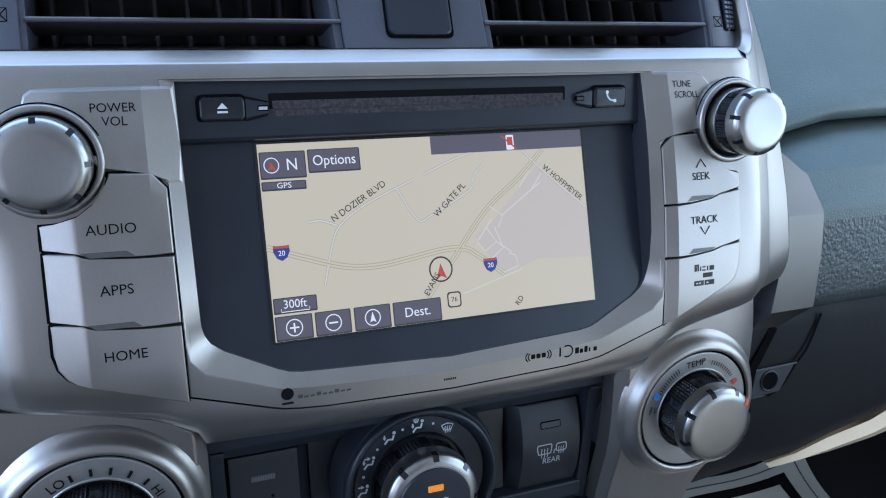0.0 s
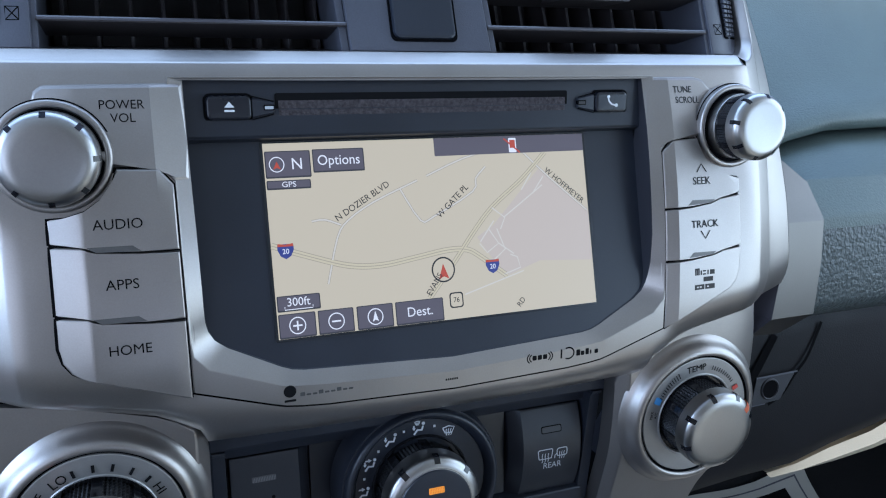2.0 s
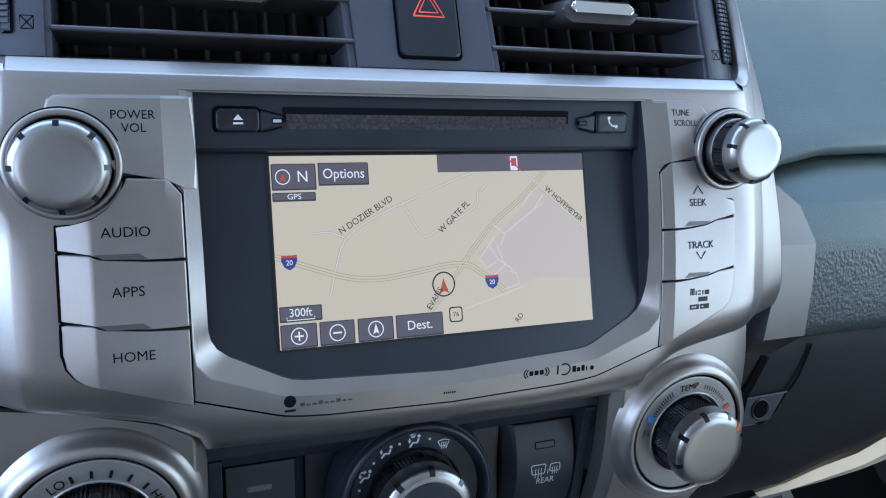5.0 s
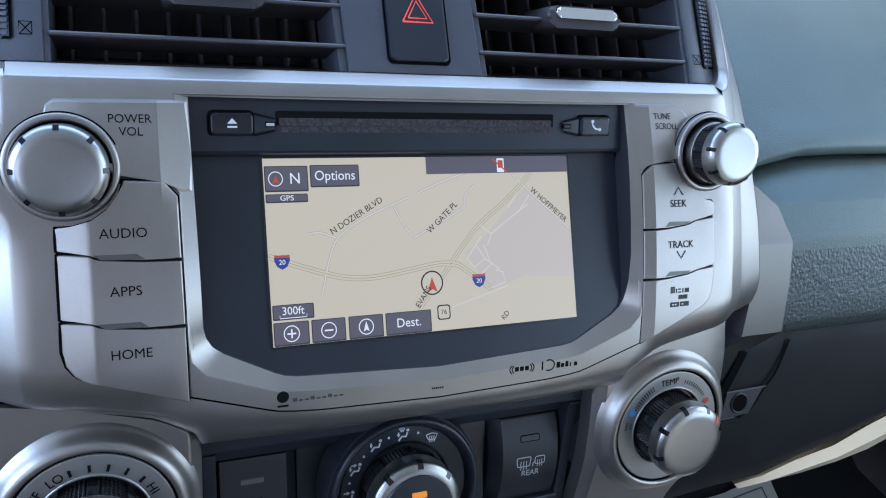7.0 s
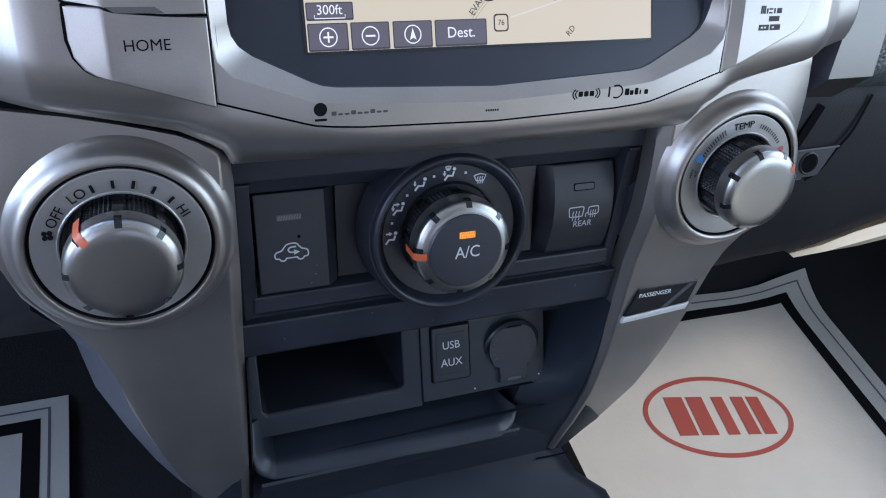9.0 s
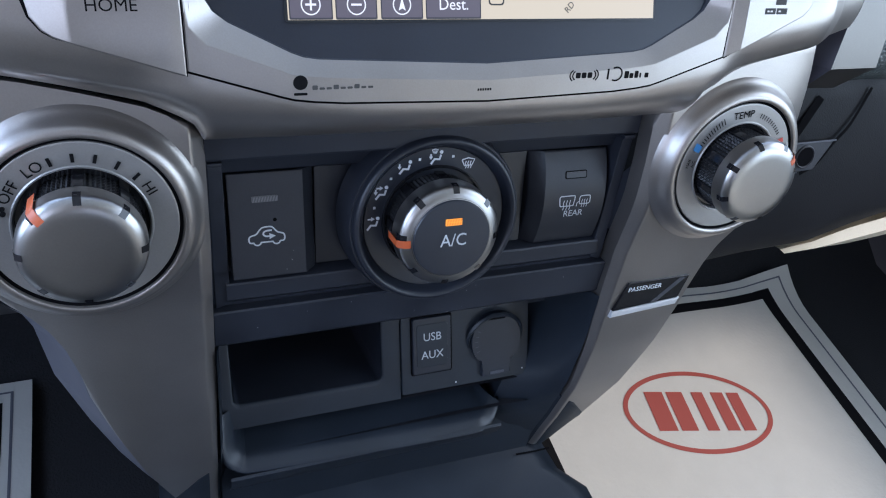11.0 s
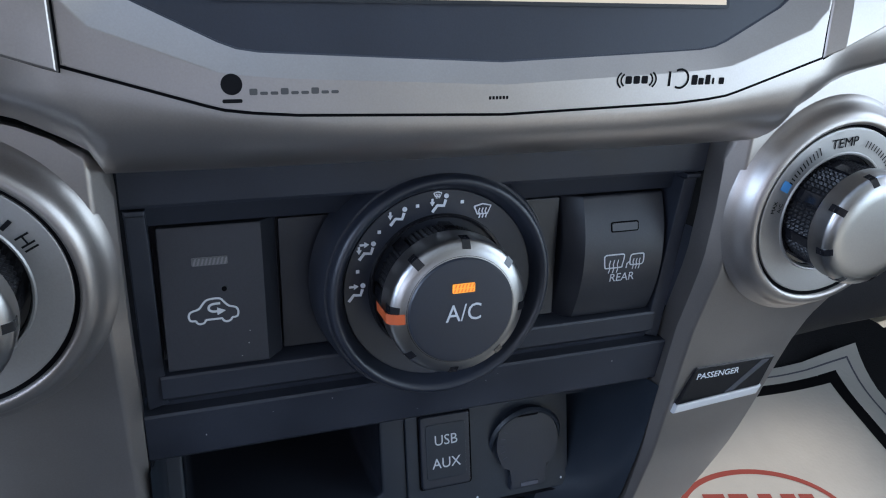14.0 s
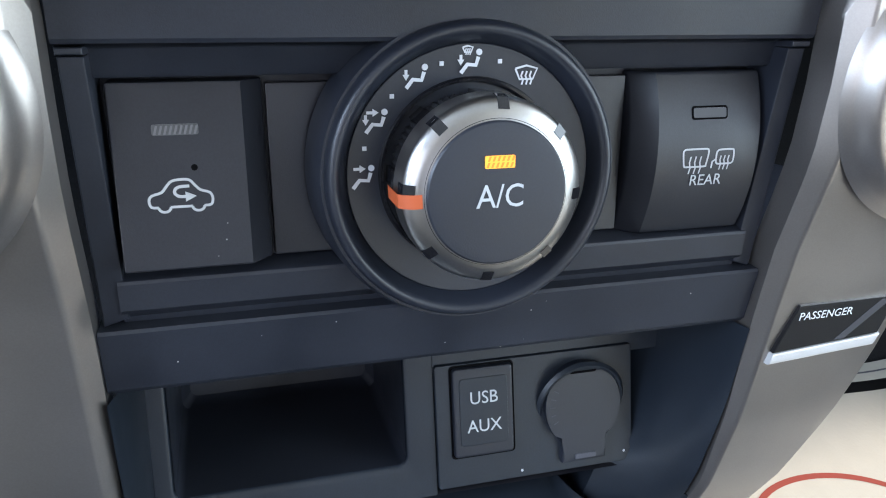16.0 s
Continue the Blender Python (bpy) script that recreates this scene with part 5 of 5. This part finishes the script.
# ---- the passenger side of the dashboard ----
dash = tagged(thing("dashboard", (400, 90, -90), "slate grey grained vinyl dashboard on the passenger side", "dashboard"), kind="structure")


def along(section, xs_, bend=None):
    """A body along x with the cross-section (y, z); bend shifts each x column by (dy, dz)."""
    rows = []
    for y, z in section:
        rows.append([(x, y + (bend(x, y, z)[0] if bend else 0), z + (bend(x, y, z)[1] if bend else 0)) for x in xs_])
    return sheet(rows)


XS = [198, 203, 210, 220, 232, 250, 280, 320, 380, 460, 560, 680, 800]


def pad_bend(x, y, z):
    k = max(0, (300 - x) / 100)
    return (0, -27 * k * k if z > -5 else 0)


part("upper_pad", along(smooth([(112, 17), (93, 18), (86.5, 22.5), (87.5, 27), (94, 34), (112, 50), (146, 90), (178, 140), (228, 190), (420, 250)], 6), [170] + XS, lambda x, y, z: (0, pad_bend(x, y, z)[1] * max(0, min(1, (78 - z) / 40)))), DASH, dash, angle=60)
part("ledge", along([(130, 20), (100, 16), (84, 10), (66, 1), (57.5, -6.0), (55.5, -7.5), (47, -19), (42.5, -24), (41, -27), (40.4, -32)], XS, lambda x, y, z: (0, pad_bend(x, y, z)[1] * max(0, (z + 20) / 35))), DASH, dash, "smooth slate ledge", angle=60)
part("knee_roll", along([(40.4, -32), (40.0, -40), (40.6, -60), (42.5, -73), (45, -77), (49.5, -81), (56, -85.5), (75, -88)], XS[2:]), LEATHER, dash, "coarse-grained slate vinyl face", angle=60)
part("stack_side", sheet([[(lerp(RIGHT_EDGE, z), trim_y(173.4, z) - 0.1, z) for z in range(-50, 126, 3)], [(lerp(RIGHT_EDGE, z) + 2, 130, z) for z in range(-50, 126, 3)]]), DASH, dash)

bracket = thing("dash_bracket", (186, 60, -84), "satin silver faceted end bracket beside the radio", "dashboard trim")
bk = [[(172, 60, 13), (176, 33, 10.5), (187, 33, 8.5), (196, 44, 4)],
      [(172, 60, -2), (178.5, 25, -4.8), (199, 25.5, -3.5), (210, 40, -8)],
      [(172, 60, -18), (183.0, 20.6, -19.6), (205.4, 20.6, -19.6), (217, 34, -22)],
      [(172, 60, -21), (183.0, 19.6, -22.2), (205.8, 19.6, -22.4), (218, 34, -25)],
      [(172, 60, -45), (182.0, 20.0, -44), (206.8, 20.0, -43), (219, 34, -46)],
      [(172, 60, -70), (178.5, 21.0, -71.0), (206.0, 21.2, -71.0), (217, 36, -75)],
      [(168, 60, -80), (171.0, 27.0, -80.6), (190.0, 27.5, -81.4), (210, 44, -84)],
      [(158, 74, -84), (168, 74, -84), (186, 74, -85), (206, 74, -88)]]
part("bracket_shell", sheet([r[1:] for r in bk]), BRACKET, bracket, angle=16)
# same bracket, but this side is darkened by colour where the surround shades it
part("bracket_side", sheet([r[:2] for r in bk]), CHEEK, bracket, "side face of the bracket with its shade put in the colour", angle=16)

glove = thing("glove_box", (420, 90, -180), "black plastic glove box below the dashboard", "glove box")
GX = [140, 158, 176, 196, 214, 232, 252, 285, 320, 360, 420, 500, 620, 800]
LOW = [(140, -205), (176, -196), (214, -193), (252, -192), (285, -184), (325, -177), (420, -152), (620, -130), (800, -110)]
sec = [(62, -72, 0), (57, -88, 0), (56.5, -96, 0), (57.5, -112, 0), (59, -130, 0.25), (61.5, -150, 0.6), (66, -172, 0.85), (71, -184, 1), (80, -190, 1), (180, -192, 1)]
part("glove_lid", sheet([[(x, y, z + k * (lerp(LOW, x) + 190)) for x in GX] for y, z, k in sec]), mat("matt_black_plastic", (0.008, 0.008, 0.010), 0.6, bump=0.3, bump_size=0.0008, spec=0.22, grain=0.1, stain=0.1), glove, angle=60)
part("glove_seam", tube([(216.5, 56.0, -94), (207, 56.0, -111.0), (199, 56.0, -123)], 5.5), GAP, glove)
part("glove_seam", tube([(p[0], 55.6 + max(0, -p[1] - 112) * 0.09, p[1]) for p in smooth([(250, -90), (242.1, -108.8), (233.7, -120.1), (226.8, -131.0), (217, -136.5)], 4)], 2.2), GAP, glove)
# grey strokes: the light along the latch's edges put in as colour
part("latch_highlight", tube([(205.2, 55.4, -118.2), (234.9, 55.4, -117.8)], 1.0), GREY, glove, "thin grey line painted as the light on the latch edge")
part("latch_highlight", tube([(203, 57.0, -135.6), (214.1, 57.0, -135.3)], 0.7), GREY, glove)
part("latch_plate", slab([(206, -119), (234, -118.6), (224, -134), (203, -135)], 56.2, 60, 0.4), DARK, glove)
part("lock_collar", turned(215.8, -126.2, [(6.6, 57.5), (6.4, 55.6), (5.8, 55.2), (5.2, 55.8)], 40, 0, 55, cap=False), DARK, glove, "round black lock recess", angle=50)
part("lock_hole", slab(disc(215.8, -126.2, 5.4, 28), 55.7, 56.0), GAP, glove)
sill = thing("lower_dash_trim", (420, 90, -190), "cream plastic strip along the underside of the dashboard", "dashboard trim")
top_e = [(238, -192.6), (262, -190.5), (289.6, -184.5), (324, -179.5), (357, -169), (430, -150), (600, -129), (800, -109)]
bot_e = [(242, -194.6), (270, -195.6), (297, -196.2), (330, -193.5), (360, -189), (430, -170), (600, -148), (800, -128)]
part("strip", sheet([[(x, 76, z) for x, z in top_e], [(x, 72, (z + w) / 2) for (x, z), (_, w) in zip(top_e, bot_e)], [(x, 78, z) for x, z in bot_e], [(x, 110, z) for x, z in bot_e]]), BEIGE, sill)

# driver's side: knee panel beside the stack
knee = thing("knee_panel", (-300, 90, -180), "black plastic knee panel beside the centre stack", "dashboard trim")
part("panel", along([(190, 60), (150, 0), (110, -60), (84, -120), (88, -168), (110, -190), (240, -200)], [-800, -600, -400, -260, -205, -182, -172]), DARK, knee, angle=50)

# ---- the tunnel in front of the stack ----
tunnel = thing("tunnel_console", (0, -200, 0), "dark grey plastic tunnel console in front of the stack", "console", on_stack=False)
secs = []
for y, h, w in ((60, 205, 118), (-20, 190, 112), (-44, 186, 118), (-60, 185, 132), (-110, 184, 136), (-300, 182, 140), (-700, 180, 140)):
    secs.append([(-w - 14, y, 0), (-w - 8, y, h * 0.5), (-w, y, h - 22), (-w + 6, y, h - 7), (-w + 22, y, h), (0, y, h + 2), (w - 22, y, h), (w - 6, y, h - 7), (w, y, h - 22), (w + 8, y, h * 0.5), (w + 14, y, 0)])
part("tunnel_shell", sheet(secs), TRAY, tunnel, angle=50)
part("tunnel_seam", sheet([[(84, -33, 189.5), (97, -33.5, 189.2), (108, -33, 188.2)], [(84, -34.2, 189.3), (97, -34.6, 189.0), (108, -34.2, 188.0)]]), GAP, tunnel)
ring = thing("shifter_bezel", (55, -130, 183), "oval chrome ring round the dark shifter well on the tunnel", "shifter bezel", on_stack=False)
loops = []
for rr, z in ((1.0, 184), (0.985, 190), (0.95, 192), (0.91, 190), (0.89, 184)):
    loops.append([(40 + 86 * rr * math.cos(2 * math.pi * i / 64), -140 + 84 * rr * math.sin(2 * math.pi * i / 64), z) for i in range(64)])
part("ring", loft(loops), KNOB, ring)
part("well", loft([[(40 + 77 * math.cos(2 * math.pi * i / 48), -140 + 75 * math.sin(2 * math.pi * i / 48), z) for i in range(48)] for z in (188, 186.5)], cap=True), DARK, ring)

# ---- floor, mats ----
floor = thing("floor", (0, -200, -25), "black carpet of the footwells", "floor", kind="structure", on_stack=False)
rows = []
for y in range(-1700, 701, 100):
    rows.append([(x, y, -8 + (max(0, y - 230) * 0.75)) for x in range(-760, 761, 80)])
part("carpet", sheet(rows), CARPET, floor)


def paper_mat(x0, x1, y0, y1, emblem, label):
    m = thing("floor_mat", ((x0 + x1) / 2, (y0 + y1) / 2, 0), label, "floor mat", "paper floor mats", on_stack=False)

    def lift(x, y):
        h = 2.0 + 0.9 * math.sin(x * 0.021 + 0.5) * math.sin(y * 0.017)
        far = max(0, y - (y1 - 62))
        edge = max(0, x - (x1 - 60)) if emblem else 0
        return h + 0.004 * far * far * (0.35 + edge / 60) * (1 if emblem else 0.4) - 6 * math.exp(-((x - (x1 - 95)) / 45) ** 2) * (far / 62) * (1 if emblem else 0)

    def strip(u0, u1, v0, v1, raise_, material, name):
        nx, ny = max(2, int((u1 - u0) / 12)), max(2, int((v1 - v0) / 12))
        rows = [[(u0 + (u1 - u0) * i / nx, v0 + (v1 - v0) * j / ny, lift(u0 + (u1 - u0) * i / nx, v0 + (v1 - v0) * j / ny) + raise_) for i in range(nx + 1)] for j in range(ny + 1)]
        return part(name, sheet(rows), material, m, angle=60)

    strip(x0, x1, y0, y1, 0, MAT_PAPER, "paper")
    for inset, far, w, mt_ in ((14, 9, 2.2, GREYLINE), (34 if emblem else 22, 19, 14, INK)):
        a0, a1, b0, b1 = x0 + inset, x1 - inset, y0 + inset, y1 - far
        strip(a0, a1, b1 - w * 0.8, b1, 0.35, mt_, "border")
        strip(a0, a0 + w, b0, b1 - w * 0.8, 0.35, mt_, "border")
        strip(a1 - w, a1, b0, b1 - w * 0.8, 0.35, mt_, "border")
    return m, lift


GREYLINE = mat("grey_ink_on_paper", (0.10, 0.10, 0.12), 0.7)
mat_r, lift_r = paper_mat(162, 590, -330, 200, True, "white paper floor mat with a black border and red oval emblem")
EX, EY, ER = 376.0, 52.0, -12.0


def emblem(x, y):
    c, s = math.cos(radians(ER)), math.sin(radians(ER))
    px, py = EX + x * c - y * s, EY + x * s + y * c
    return px, py, lift_r(px, py) + 0.5


ov = []
for a, b in ((81, 47), (76, 42)):
    ov.append([emblem(a * math.cos(2 * math.pi * i / 64), b * math.sin(2 * math.pi * i / 64)) for i in range(64)])
part("emblem_ring", loft(ov), PAPER_RED, mat_r, "red oval ring printed on the paper")
for x0, x1 in ((-50, -30), (-26, -8), (2, 15), (24, 38), (42, 56)):
    quad = [(x0, -22), (x1, -22), (x1 - 4, 22), (x0 - 4, 22)]
    bm = bmesh.new()
    bm.faces.new([bm.verts.new(tuple(v * S for v in emblem(x, y))) for x, y in quad])
    part("emblem_block", bm, PAPER_RED, mat_r)
paper_mat(-650, -222, -330, 212, False, "white paper floor mat with a black border on the driver's side")

# ---- the cabin round it ----
cabin = thing("cabin", (0, -600, 0), "grey lined car cabin with window openings", "car interior", kind="structure", on_stack=False)


def wall(name, quads, material=LINER):
    bm = bmesh.new()
    for q in quads:
        bm.faces.new([bm.verts.new(tuple(v * S for v in p)) for p in q])
    ob = part(name, bm, material, cabin)
    so = ob.modifiers.new("thickness", "SOLIDIFY")
    so.thickness = 0.02
    return ob


for sx in (-1, 1):
    X = sx * 770
    if sx > 0:
        wall("door_lining", [[(X, -1700, -20), (X, 900, -20), (X, 900, 440), (X, -1700, 440)], [(X, -1700, 440), (X, -960, 440), (X, -960, 640), (X, -1700, 640)], [(X, 160, 440), (X, 900, 440), (X, 900, 640), (X, 160, 640)]], DARK)
    else:
        wall("door_lining", [[(X, -1700, -20), (X, -450, -20), (X, -450, 640), (X, -1700, 640)], [(X, 450, -20), (X, 900, -20), (X, 900, 640), (X, 450, 640)], [(X, -450, -20), (X, 450, -20), (X, 450, 60), (X, -450, 60)]], LINER)
    wall("door_pillar", [[(X, -1700, 640), (X, -1500, 640), (X * 0.85, -1400, 1060), (X * 0.85, -1700, 1060)], [(X, -520, 640), (X, -400, 640), (X * 0.85, -400, 1060), (X * 0.85, -520, 1060)]])
    wall("screen_pillar", [[(X, 420, 640), (X, 560, 640), (X * 0.85, -40, 1060), (X * 0.85, -140, 1060)]])
wall("roof_lining", [[(-655, -1700, 1060), (655, -1700, 1060), (655, 40, 1060), (-655, 40, 1060)]])
wall("rear_wall", [[(-770, -1700, -20), (770, -1700, -20), (770, -1700, 660), (-770, -1700, 660)]], SEAT_DARK)
wall("dash_top", [[(-770, 100, 612), (166, 100, 612), (166, 620, 640), (-770, 620, 640)], [(166, 400, 612), (770, 400, 612), (770, 620, 640), (166, 620, 640)], [(-770, 620, 640), (770, 620, 640), (770, 620, -20), (-770, 620, -20)]], DASH)
# out-of-view seats added behind the camera to shape the reflections in the stack
for sx in (-1, 1):
    seat = thing("front_seat", (sx * 400, -700, 0), "unseen passenger seat, beige cloth chosen for the reflections it gives" if sx > 0 else "unseen driver seat, darker tan cloth chosen to dim the reflections", "car seat", "front seats", on_stack=False)
    sec = [(-420, 250), (-380, 300), (-420, 330), (-700, 300), (-800, 320), (-900, 520), (-960, 760), (-990, 800), (-1040, 790), (-1020, 500), (-900, 250), (-880, 20), (-440, 20), (-420, 250)]
    part("seat_body", sheet([[(sx * 400 + dx, y, z) for dx in (-250, -200, 0, 200, 250)] for y, z in sec]), SEAT if sx > 0 else SEAT_TAN, seat, angle=60)
outside = tagged(new("ground"), "pale sunlit concrete outside the car", "ground", kind="structure")
g = bmesh.new()
g.faces.new([g.verts.new(p) for p in ((-300, -300, -0.7), (300, -300, -0.7), (300, 300, -0.7), (-300, 300, -0.7))])
link("pavement", g, mat("pale_concrete", (0.34, 0.33, 0.31), 0.85, grain=0.1, stain=0.15, grain_size=0.01), outside)
